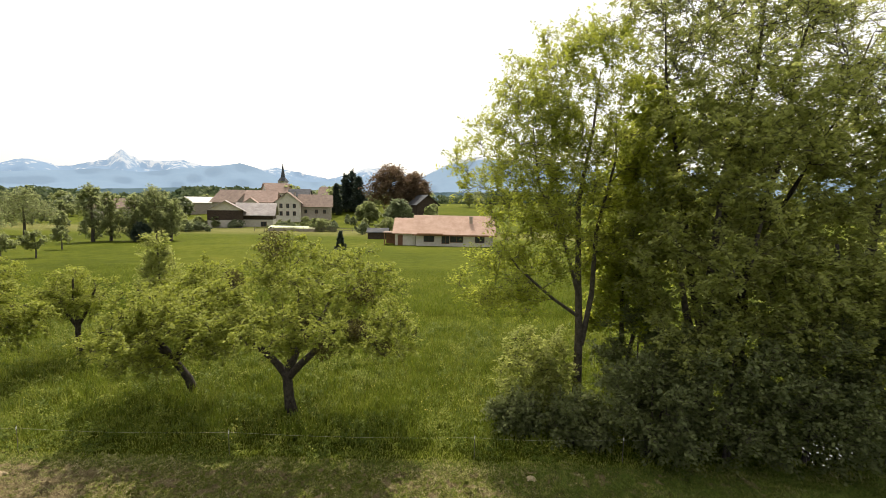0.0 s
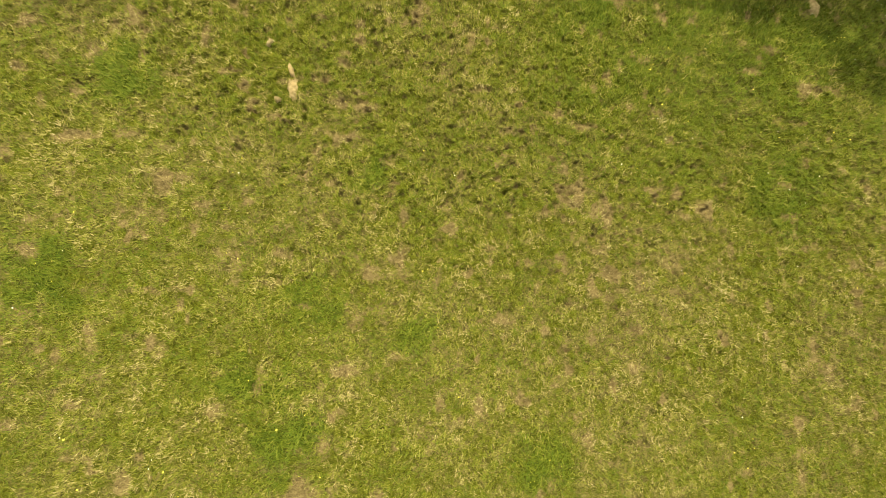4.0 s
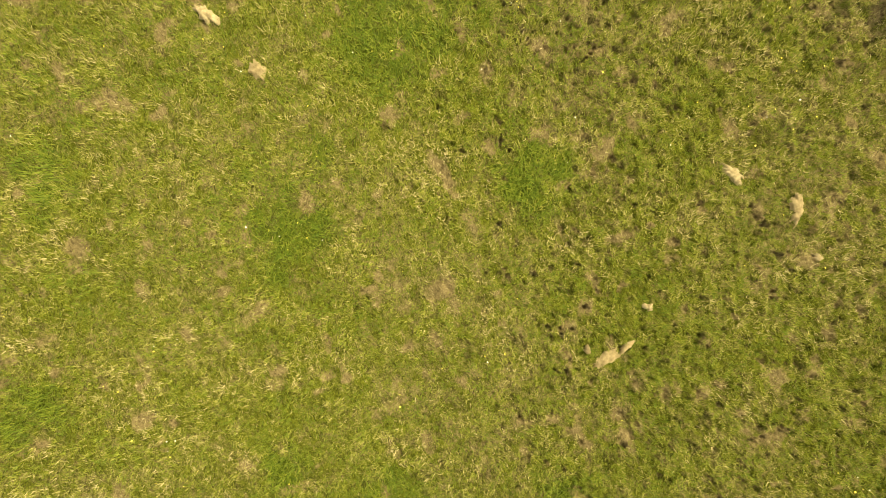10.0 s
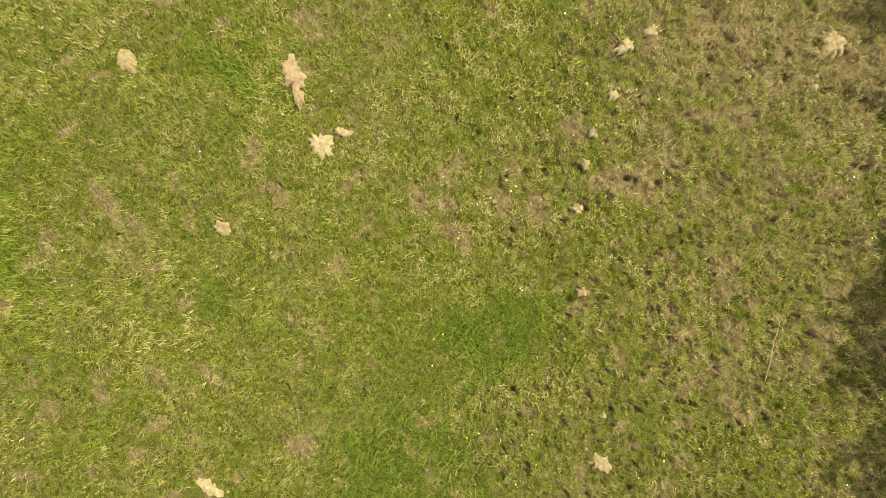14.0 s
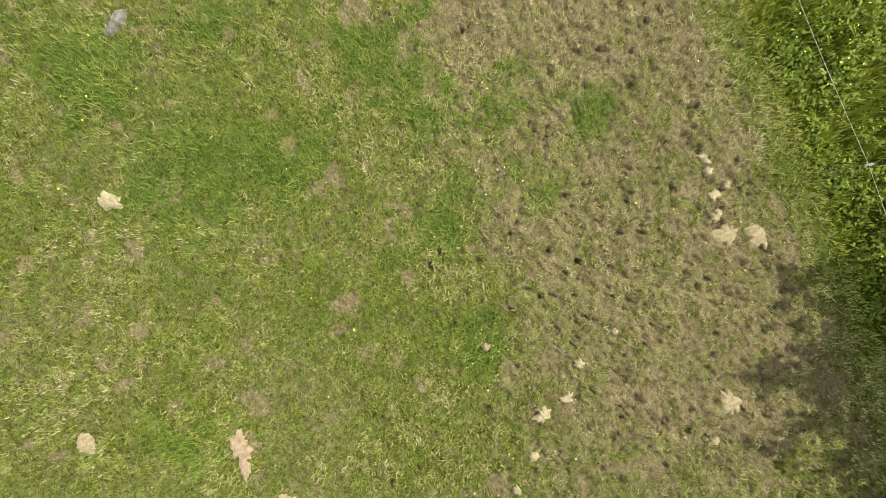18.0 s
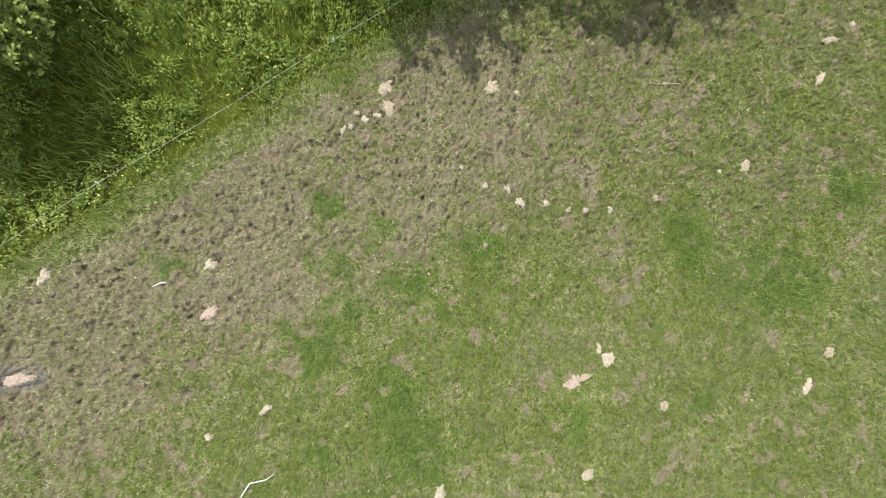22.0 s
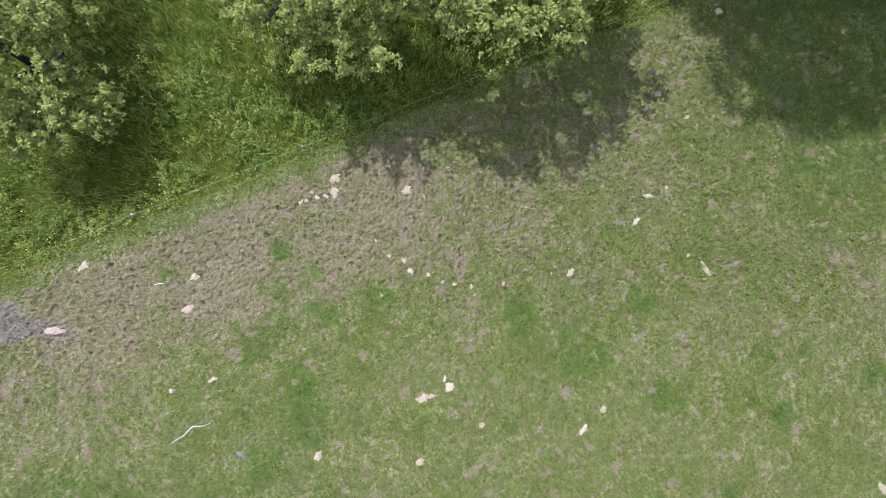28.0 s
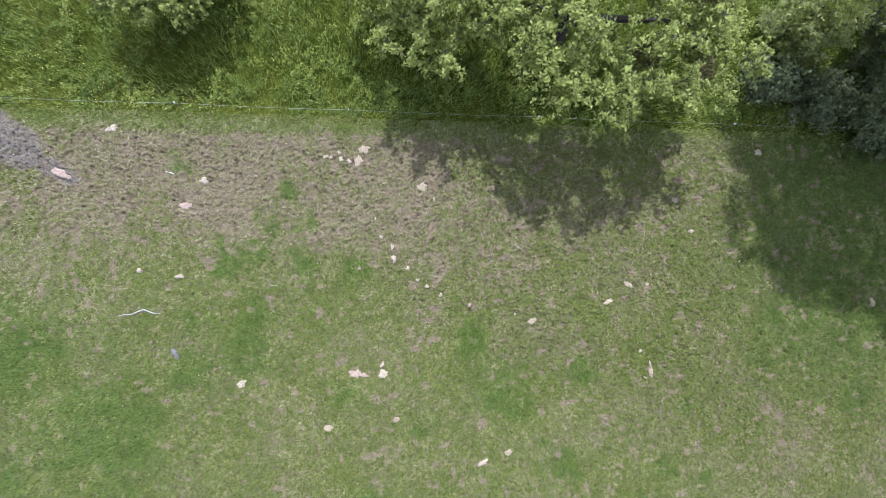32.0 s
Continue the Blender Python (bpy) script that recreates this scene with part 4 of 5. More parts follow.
    copse_tree("tall_tree", "tall half-bare tree with many thin grey stems", 9.5, 14.6,
         [([(0, 0, 0), (0.1, 0, 3), (0.25, 0.2, 7), (0.8, 0, 11), (0.9, 0.1, 14)], [0.2, 0.17, 0.11, 0.06, 0.015]),
          ([(0, 0, 1), (0.8, 0.1, 4), (1.7, -0.2, 8), (2.1, 0, 11.5), (2.7, 0, 14)], [0.15, 0.12, 0.08, 0.045, 0.015]),
          ([(0, 0, 1), (-0.8, 0.1, 4), (-1.4, 0.2, 7.5), (-2.2, 0, 10.5), (-2.4, 0, 13)], [0.15, 0.12, 0.08, 0.045, 0.015]),
          ([(0.8, 0.1, 4), (2.1, -0.3, 7), (3.5, -0.2, 9.6), (4.1, -0.4, 12)], [0.1, 0.075, 0.05, 0.015])],
         [(0.4, 0, 12.0, 4.0, 2.6, 3.2, 2.4), (1.8, 0, 9.4, 3.0, 2.0, 1.8, 1.5), (-2.0, 0, 12.6, 1.3, 1.6, 2.2, 0.8), (2.8, 0, 12.6, 2.8, 2.0, 2.8, 2), (5.6, -0.2, 10.5, 2.2, 1.8, 3.0, 1.4), (-1.0, -0.2, 14.6, 2.6, 1.8, 1.5, 0.6), (-3.2, -0.3, 13.0, 1.3, 1.2, 1.4, 0.25)],
         460, 8, 0.7, 11, 0.108, M_leaf_maple, M_bark, 114, r_tip=0.01, ratio=0.5, shell=0.5)
    shr = [(2.5, 12.8, 0.8, 0.5), (4.2, 12.2, 1.0, 0.8), (6.1, 11.6, 1.5, 2.6), (8.2, 11.4, 1.7, 3.7), (10.4, 11.3, 1.7, 3.4), (12.7, 11.2, 1.8, 3.9), (15.2, 11.2, 1.9, 4.2),
           (3.3, 14.6, 1.3, 2.2), (6.6, 13.8, 1.5, 3.2), (16.8, 13.5, 2.2, 5.0), (19.5, 12.5, 2.4, 5.5)]
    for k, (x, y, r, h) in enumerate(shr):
        # shrubs drawn in likewise, made taller to fit the same view
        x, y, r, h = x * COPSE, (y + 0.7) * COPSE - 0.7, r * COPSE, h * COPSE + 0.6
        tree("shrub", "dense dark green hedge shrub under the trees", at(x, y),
             [([(0, 0, 0), (0.05, 0, h * 0.3), (0, 0, h * 0.7)], [0.05, 0.04, 0.02]), ([(0.1, 0, 0), (0.3, 0.1, h * 0.35), (0.5, 0, h * 0.6)], [0.04, 0.03, 0.015])],
             [(0, 0, h * 0.52, r, r * 0.9, h * 0.5, 2), (r * 0.4, -r * 0.3, h * 0.4, r * 0.7, r * 0.7, h * 0.38, 1)],
             int(85 * r), 7, 0.45, 15, 0.095, M_leaf_maple if k == 7 else M_leaf_shrub, M_bark, 200 + k, ratio=0.7, group="hedge shrubs", category="shrub", shell=0.33)
    rng = np.random.default_rng(77)
    n = 42
    x, z = rng.normal(8.5, 0.25, n), rng.normal(1.15, 0.24, n)
    specks("hedge_blossom", rng, x, 8.4 + rng.uniform(0, 0.3, n), z, rng.uniform(0.03, 0.06, n), M_white_petal, "white blossom on a hedge shrub")


def build_fence():
    ob = holder("electric_fence", (-10.45, FENCE_Y, ground_at(-10.45, FENCE_Y)), "thin pale electric fence cord on steel stakes along the meadow", "fence")
    xs = [-18.7, -14.75, -10.45, -5.2, 0.9, 4.6, 9.2, 14.0]
    z0 = ob.location.z
    tops = []
    for x in xs:
        zg = ground_at(x, FENCE_Y) - z0
        V, F = tubes([([(x + 10.45, 0, zg - 0.05), (x + 10.45, 0.003, zg + 0.4), (x + 10.45, 0.0, zg + 0.72)], [0.007, 0.006, 0.005])], 6)
        st = part("stake", mesh_np("stake", V, F, M_stake, True), None, ob)
        V, F = tubes([([(x + 10.45, -0.02, zg + 0.6), (x + 10.45, 0, zg + 0.62), (x + 10.45, 0, zg + 0.66), (x + 10.45, 0.01, zg + 0.68)], [0.009, 0.015, 0.014, 0.007])], 8)
        part("insulator", mesh_np("insulator", V, F, M_insul, True), None, st, "white plastic insulator")
        tops.append((x + 10.45, -0.02, zg + 0.64))
    for a, b in zip(tops[:-1], tops[1:]):
        t = np.linspace(0, 1, 9)
        p = np.array(a) + (np.array(b) - np.array(a)) * t[:, None]
        p[:, 2] -= 0.06 * 4 * t * (1 - t)
        V, F = tubes([(p, np.full(9, 0.0022))], 5)
        part("wire", mesh_np("wire", V, F, M_wire, True), None, ob)


# ---------------------------------------------------------------- what lies on the pasture
def pat(name, x, y, rx, ry, rz, mat, label, seed, h=0.035, cat="dung", ragged=1.0):
    """A flat crusted pat with a ragged outline."""
    rng = np.random.default_rng(seed)
    n, rings = 54, 4
    a = np.arange(n) * 2 * math.pi / n
    edge = 1 + sum(rng.uniform(0.05, 0.26) / k ** 0.7 * np.cos(k * a + rng.uniform(0, 6.28)) for k in range(2, 17)) + rng.uniform(-0.05, 0.05, n)
    edge = np.clip(1 + (edge - 1) * ragged, 0.25, 1.8)
    V = [(0, 0, h)]
    for k in range(1, rings + 1):
        f = k / rings
        z = h * (1 - f ** 3) + rng.uniform(-0.25, 0.25, n) * h * (k < rings) - (0.035 if k == rings else 0)
        V += list(zip(rx * f * edge * np.cos(a), ry * f * edge * np.sin(a), z))
    bm = bmesh.new()
    vs = [bm.verts.new(v) for v in V]
    for i in range(n):
        bm.faces.new((vs[0], vs[1 + i], vs[1 + (i + 1) % n]))
        for k in range(rings - 1):
            p, q = 1 + k * n, 1 + (k + 1) * n
            bm.faces.new((vs[p + i], vs[q + i], vs[q + (i + 1) % n], vs[p + (i + 1) % n]))
    for f in bm.faces:
        f.smooth = True
    ob = part(name, bm, mat)
    xs = np.array([x, x + rx, x - rx, x, x]), np.array([y, y, y, y + ry, y - ry])
    ob.matrix_world = pose(x, y, float(np.mean(height(*xs))) + 0.03, 0, 0, rz)
    return tagged(ob, label, cat, "dung pats on the pasture")


def build_pats():
    W, T, P = M_dung_white, M_dung, M_dung_pink
    lw, lt, lp = "bleached white dung pat, crumbled on the turf", "dried straw-coloured cow dung pat on the turf", "dried pinkish-brown dung pat on bare turf"
    rows = [(-9.57, 2.71, 0.17, 0.11, 10, W, lw), (-9.6, 2.96, 0.1, 0.05, 60, W, lw), (-10.32, 2.75, 0.18, 0.11, -15, P, lp), (-10.1, 2.7, 0.16, 0.05, -10, P, lp),
            (-11.03, 1.34, 0.12, 0.11, 0, T, lt), (-13.26, 2.6, 0.12, 0.11, 0, W, lw), (-10.07, 8.92, 0.17, 0.13, 20, T, lt), (-10.23, 8.58, 0.13, 0.16, 0, T, lt),
            (-8.46, 7.89, 0.18, 0.12, 0, T, lt), (-16.55, 9.3, 0.16, 0.1, 30, W, lw), (-14.72, 7.3, 0.16, 0.12, 0, P, lp), (-0.7, 7.61, 0.14, 0.09, 0, T, lt),
            (-2.3, 5.04, 0.2, 0.07, -25, T, lt), (-2.95, 4.55, 0.19, 0.06, 25, W, lw), (-5.33, 4.03, 0.1, 0.15, -40, T, lt), (-1.7, 2.46, 0.07, 0.2, 12, T, lt),
            (-1.74, 2.72, 0.03, 0.15, 20, T, lt), (-1.88, 2.3, 0.05, 0.04, 0, T, lt), (-2.03, 3.09, 0.05, 0.05, 0, W, lw), (-9.21, 1.46, 0.1, 0.08, 20, T, lt),
            (-6.08, 0.38, 0.12, 0.09, 0, T, lt), (-6.8, 0.16, 0.15, 0.08, 30, W, lw), (-7.96, 4.84, 0.07, 0.06, 0, W, lw), (-8.6, 5.27, 0.06, 0.05, 0, W, lw),
            (-8.87, 5.59, 0.07, 0.06, 0, W, lw), (-9.26, 5.87, 0.08, 0.1, 0, W, lw), (-9.3, 6.19, 0.06, 0.08, 0, W, lw), (-8.34, 5.08, 0.06, 0.05, 0, W, lw),
            (7.03, 0.96, 0.08, 0.11, 0, T, lt), (6.03, 4.36, 0.1, 0.14, 0, T, lt), (-14.84, 5.44, 0.11, 0.07, 0, W, lw), (2.2, 9.14, 0.13, 0.1, 0, W, lw),
            (-1.7, 5.05, 0.05, 0.05, 0, W, lw), (-11.12, 8.69, 0.08, 0.06, 0, W, lw), (-10.98, 8.66, 0.07, 0.05, 30, W, lw), (-10.7, 8.64, 0.08, 0.08, 0, W, lw),
            (-10.47, 8.58, 0.07, 0.07, 0, W, lw), (-10.75, 8.8, 0.05, 0.05, 0, W, lw), (-9.6, 6.47, 0.05, 0.07, 0, W, lw), (-5.83, 4.25, 0.03, 0.04, 0, W, lw),
            (-7.15, 4.54, 0.06, 0.06, 0, P, lp), (-9.76, 6.98, 0.04, 0.04, 0, W, lw), (-8.12, 7.55, 0.05, 0.05, 0, W, lw), (-17.7, 8.1, 0.24, 0.12, -20, P, lp),
            (-14.27, 7.98, 0.13, 0.09, 0, W, lw), (-15.8, 5.6, 0.08, 0.06, 0, W, lw), (-6.84, -2.82, 0.1, 0.22, 10, T, lt), (-11.32, 5.75, 0.025, 0.025, 0, W, lw),
            (-0.2, 6.64, 0.1, 0.06, 0, T, lt), (0.27, -5.1, 0.12, 0.18, 20, T, lt), (-0.75, -5.0, 0.16, 0.06, 50, T, lt), (0.04, -7.4, 0.15, 0.1, 0, W, lw), (-10.19, -0.85, 0.14, 0.08, 0, W, lw)]
    for k, (x, y, rx, ry, rz, m, lab) in enumerate(rows):
        pat("dung_pat", x, y, rx * 0.92, ry * 0.92, rz, m, lab, 300 + k, 0.02, ragged=(1.7 if rx < 0.085 else 1.35) if m is W else 1.15)
    V, F = tubes([([(-16.26, 4.45, 0), (-16.1, 4.49, 0.03), (-15.94, 4.49, 0.02), (-15.66, 4.61, 0.03), (-15.58, 4.57, 0.025), (-15.42, 4.5, 0.02), (-15.26, 4.5, 0.0)],
                   [0.004, 0.007, 0.009, 0.01, 0.009, 0.007, 0.004])], 7)
    V[:, 2] += height(V[:, 0], V[:, 1]).max() - 0.02
    tagged(new("stick", mesh_np("stick", V, F, M_stick, True)), "bleached crooked stick lying on the grass", "stick")
    V, F = tubes([([(-15.22, 8.2, 0), (-15.08, 8.17, 0.02), (-14.96, 8.11, 0.0)], [0.007, 0.01, 0.006])], 6)
    V[:, 2] += ground_at(-15.08, 8.17) + 0.01
    tagged(new("stick", mesh_np("stick", V, F, M_stick, True)), "short bleached stick on trodden turf", "stick")
    V, F = tubes([([(-5.43, 6.01, 0), (-5.6, 6.1, 0.03), (-5.81, 6.23, 0.025), (-5.9, 6.32, 0.02)], [0.005, 0.007, 0.007, 0.004])], 5)
    V[:, 2] += ground_at(-5.65, 6.1) + 0.02
    tagged(new("straw_stalk", mesh_np("straw_stalk", V, F, M_dung, True)), "long dry straw stalk on the turf", "straw")
    pat("stone", -14.89, 3.45, 0.05, 0.18, 33, M_stone, "long grey stone half sunk in the grass", 391, 0.06, "stone")
    pat("stone", -10.2, 5.6, 0.05, 0.05, 0, M_dung_pink, "small reddish stone in the turf", 392, 0.03, "stone")


build_orchard()
build_copse()
build_fence()
build_pats()


# ---------------------------------------------------------------- bungalow, village and distance
def roof_mat(name, c1, c2, across=3.0):
    n = Nodes(name)
    w = n.t.nodes.new("ShaderNodeTexWave")
    w.bands_direction = "Z"
    w.inputs["Scale"].default_value = across
    w.inputs["Distortion"].default_value = 1.5
    n.put(w.inputs["Vector"], n.pos())
    n.bump(w.outputs[1], 0.6, 0.05)
    return n.done(n.mix(n.math("MULTIPLY", w.outputs[1], 0.25), n.ramp(n.noise(0.8, 6, 0.7), (0.3, c1), (0.7, c2)), (c1[0] * 0.6, c1[1] * 0.6, c1[2] * 0.6)), 0.85)


M_tile = roof_mat("salmon_roof_tiles", (0.42, 0.27, 0.2), (0.58, 0.41, 0.33))
M_tile_brown = roof_mat("brown_roof_tiles", (0.2, 0.145, 0.12), (0.36, 0.27, 0.225))
M_tile_faded = roof_mat("faded_roof_tiles", (0.29, 0.2, 0.165), (0.44, 0.33, 0.28))
M_tile_grey = roof_mat("weathered_grey_roof", (0.3, 0.27, 0.26), (0.5, 0.46, 0.45))
M_tile_white = roof_mat("pale_sheet_roof", (0.6, 0.6, 0.58), (0.8, 0.8, 0.78))
M_slate = roof_mat("dark_slate", (0.06, 0.065, 0.075), (0.13, 0.135, 0.15))
M_render = plain("cream_render", (0.62, 0.57, 0.5), (0.76, 0.72, 0.65), 1.5, 0.9, 0.2)
M_render_grey = plain("grey_render", (0.36, 0.31, 0.27), (0.5, 0.45, 0.4), 1.5, 0.9, 0.2)
M_wood = plain("dark_barn_boards", (0.04, 0.03, 0.024), (0.11, 0.08, 0.062), 3, 0.9, 0.5)
M_wood_red = plain("reddish_wood", (0.2, 0.1, 0.06), (0.36, 0.2, 0.12), 3, 0.8, 0.4)
M_frame = plain("brown_window_frame", (0.16, 0.08, 0.05), (0.25, 0.13, 0.08), 8, 0.6)
M_glass = plain("dark_window_glass", (0.03, 0.035, 0.04), (0.07, 0.08, 0.09), 1, 0.1, 0.0)
M_lime = plain("pale_greenhouse_film", (0.5, 0.55, 0.3), (0.7, 0.74, 0.45), 0.6, 0.5)
M_post = plain("weathered_post", (0.2, 0.17, 0.13), (0.36, 0.32, 0.26), 6, 0.9)


def turn(az):
    """Bearings of the skyline, shifted to fit the camera's opening view."""
    return az + np.interp(az, [-60, -42, -39.3, -37, -35, -31, -22.7, -18.5, -5.2, 0, 20], [1.2, 1.1, 1.0, 0.6, 0.2, -1.2, -1.85, -1.3, -1.1, -1.0, 0])


def bearing(az, d):
    az = float(turn(az))
    return d * math.sin(radians(az)), d * math.cos(radians(az))


def window_part(house_ob, x, y, z, w, h, face, frame=None):
    """A window with its frame and dark pane; face: 'f' front (-y), 'l' left (-x)."""
    t = 0.07
    bm = bmesh.new()
    for sx, sz, dx, dz in ((w + 2 * t, t, 0, h / 2 + t / 2), (w + 2 * t, t, 0, -h / 2 - t / 2), (t, h, -w / 2 - t / 2, 0), (t, h, w / 2 + t / 2, 0), (t * 0.7, h, 0, 0)):
        size, place = ((sx, 0.1, sz), (x + dx, y, z + dz)) if face == "f" else ((0.1, sx, sz), (x, y + dx, z + dz))
        bmesh.ops.create_cube(bm, size=1, matrix=Matrix.Translation(place) @ Matrix.Diagonal((*size, 1)))
    win = part("window", bm, frame or M_frame, house_ob)
    part("pane", box((w, 0.04, h) if face == "f" else (0.04, w, h), (x, y + (0.02 if face == "f" else 0), z)), M_glass, win, "dark glass pane")


def gable_walls(w, d, h, rise, along):
    """A closed body with a ridge along x or y."""
    bm = bmesh.new()
    a, b = w / 2, d / 2
    base = [bm.verts.new(v) for v in ((-a, -b, -0.6), (a, -b, -0.6), (a, b, -0.6), (-a, b, -0.6))]
    top = [bm.verts.new(v) for v in ((-a, -b, h), (a, -b, h), (a, b, h), (-a, b, h))]
    rid = [bm.verts.new(v) for v in (((-a, 0, h + rise), (a, 0, h + rise)) if along == "x" else ((0, -b, h + rise), (0, b, h + rise)))]
    q = [(0, 1), (1, 2), (2, 3), (3, 0)]
    for i, j in q:
        bm.faces.new((base[i], base[j], top[j], top[i]))
    if along == "x":
        bm.faces.new((top[3], top[0], rid[0]))
        bm.faces.new((top[1], top[2], rid[1]))
        bm.faces.new((top[0], top[1], rid[1], rid[0]))
        bm.faces.new((top[2], top[3], rid[0], rid[1]))
    else:
        bm.faces.new((top[0], top[1], rid[0]))
        bm.faces.new((top[2], top[3], rid[1]))
        bm.faces.new((top[1], top[2], rid[1], rid[0]))
        bm.faces.new((top[3], top[0], rid[0], rid[1]))
    return bm


def roof_slabs(w, d, h, rise, along, over=0.5, thick=0.16):
    bm = bmesh.new()
    half = (d if along == "x" else w) / 2
    length = (w if along == "x" else d) / 2 + over
    k = rise / half
    for s in (-1, 1):
        e, ez = s * (half + over), h - over * k
        P = []
        for u in (-length, length):
            for dz in (0.02, thick):
                for (v, z) in ((0, h + rise), (e, ez)):
                    P.append(bm.verts.new((u, v, z + dz) if along == "x" else (v, u, z + dz)))
        for f in ((0, 1, 3, 2), (4, 6, 7, 5), (0, 4, 5, 1), (2, 3, 7, 6), (1, 5, 7, 3), (0, 2, 6, 4)):
            bm.faces.new([P[i] for i in f])
    bmesh.ops.recalc_face_normals(bm, faces=bm.faces[:])
    return bm


def house(name, label, x, y, rz, w, d, h, rise, along, wall, roof, windows=(), chimney=None, over=0.5, upper=None, category="house", z=None):
    ob = holder(name, (x, y, float(land(x, y)) if z is None else z), label, category, "", rz)
    part("wall", gable_walls(w, d, h, rise, along), wall, ob)
    rf = part("roof", roof_slabs(w, d, h, rise, along, over), roof, ob)
    if upper:
        m, z0 = upper
        bm = box((w + 0.12, d + 0.12, h - z0), (0, 0, (h + z0) / 2))
        part("boarding", bm, m, ob, "dark wooden boarding")
    if chimney:
        cx, cy, cz = chimney
        ch = part("chimney", box((0.6, 0.6, 1.5), (cx, cy, cz), 0.04), M_render_grey, rf)
        part("cap", box((0.8, 0.8, 0.1), (cx, cy, cz + 0.8), 0.02), M_slate, ch)
    for wx, wz, ww, wh in windows:
        window_part(ob, wx, -d / 2 - 0.04 - (0.06 if upper else 0), wz, ww, wh, "f")
    return ob


def build_bungalow():
    zb = -1.9
    b = house("bungalow", "single-storey cream bungalow with salmon tiled roof", 2.2, 84.5, 0, 14.0, 9.0, 2.45, 2.9, "x", M_render, M_tile,
              [(-4.6, 1.45, 1.8, 1.15), (-1.6, 1.3, 1.3, 1.4), (0.4, 1.4, 2.3, 1.1), (4.6, 1.4, 1.6, 1.1)], (3.1, -1.8, 4.6), 0.6, z=zb)
    part("eave_board", box((15.2, 0.08, 0.22), (0, -5.12, 2.08)), M_wood_red, b)
    part("porch_beam", box((4.6, 0.9, 0.22), (-4.4, -5.0, 2.3)), M_wood_red, b)
    wing = house("bungalow_wing", "lower wing of the bungalow with tiled roof", -6.75, 84.6, 0, 3.7, 8.2, 2.4, 2.35, "x", M_render, M_tile, [], None, 0.5, z=zb)
    part("door", box((0.9, 0.08, 2.0), (-0.9, -4.13, 1.0), 0.02), M_frame, wing)
    c = holder("carport", (-9.7, 82.6, zb), "small reddish wooden carport beside the bungalow", "carport")
    for px in (-0.9, 0.9):
        for py in (-1.6, 1.6):
            part("post", box((0.14, 0.14, 2.2), (px, py, 1.1), 0.01), M_wood_red, c)
    part("roof", box((2.4, 4.0, 0.16), (0, 0, 2.28), 0.02), M_tile_brown, c)
    part("rear_boarding", box((1.9, 0.06, 1.9), (0, 1.62, 0.98)), M_wood_red, c)
    s = house("garden_shed", "dark low garden shed beside the bungalow", -14.0, 97, 0, 4.2, 3.0, 1.5, 0.7, "x", M_wood, M_slate, [], None, 0.3, category="shed")


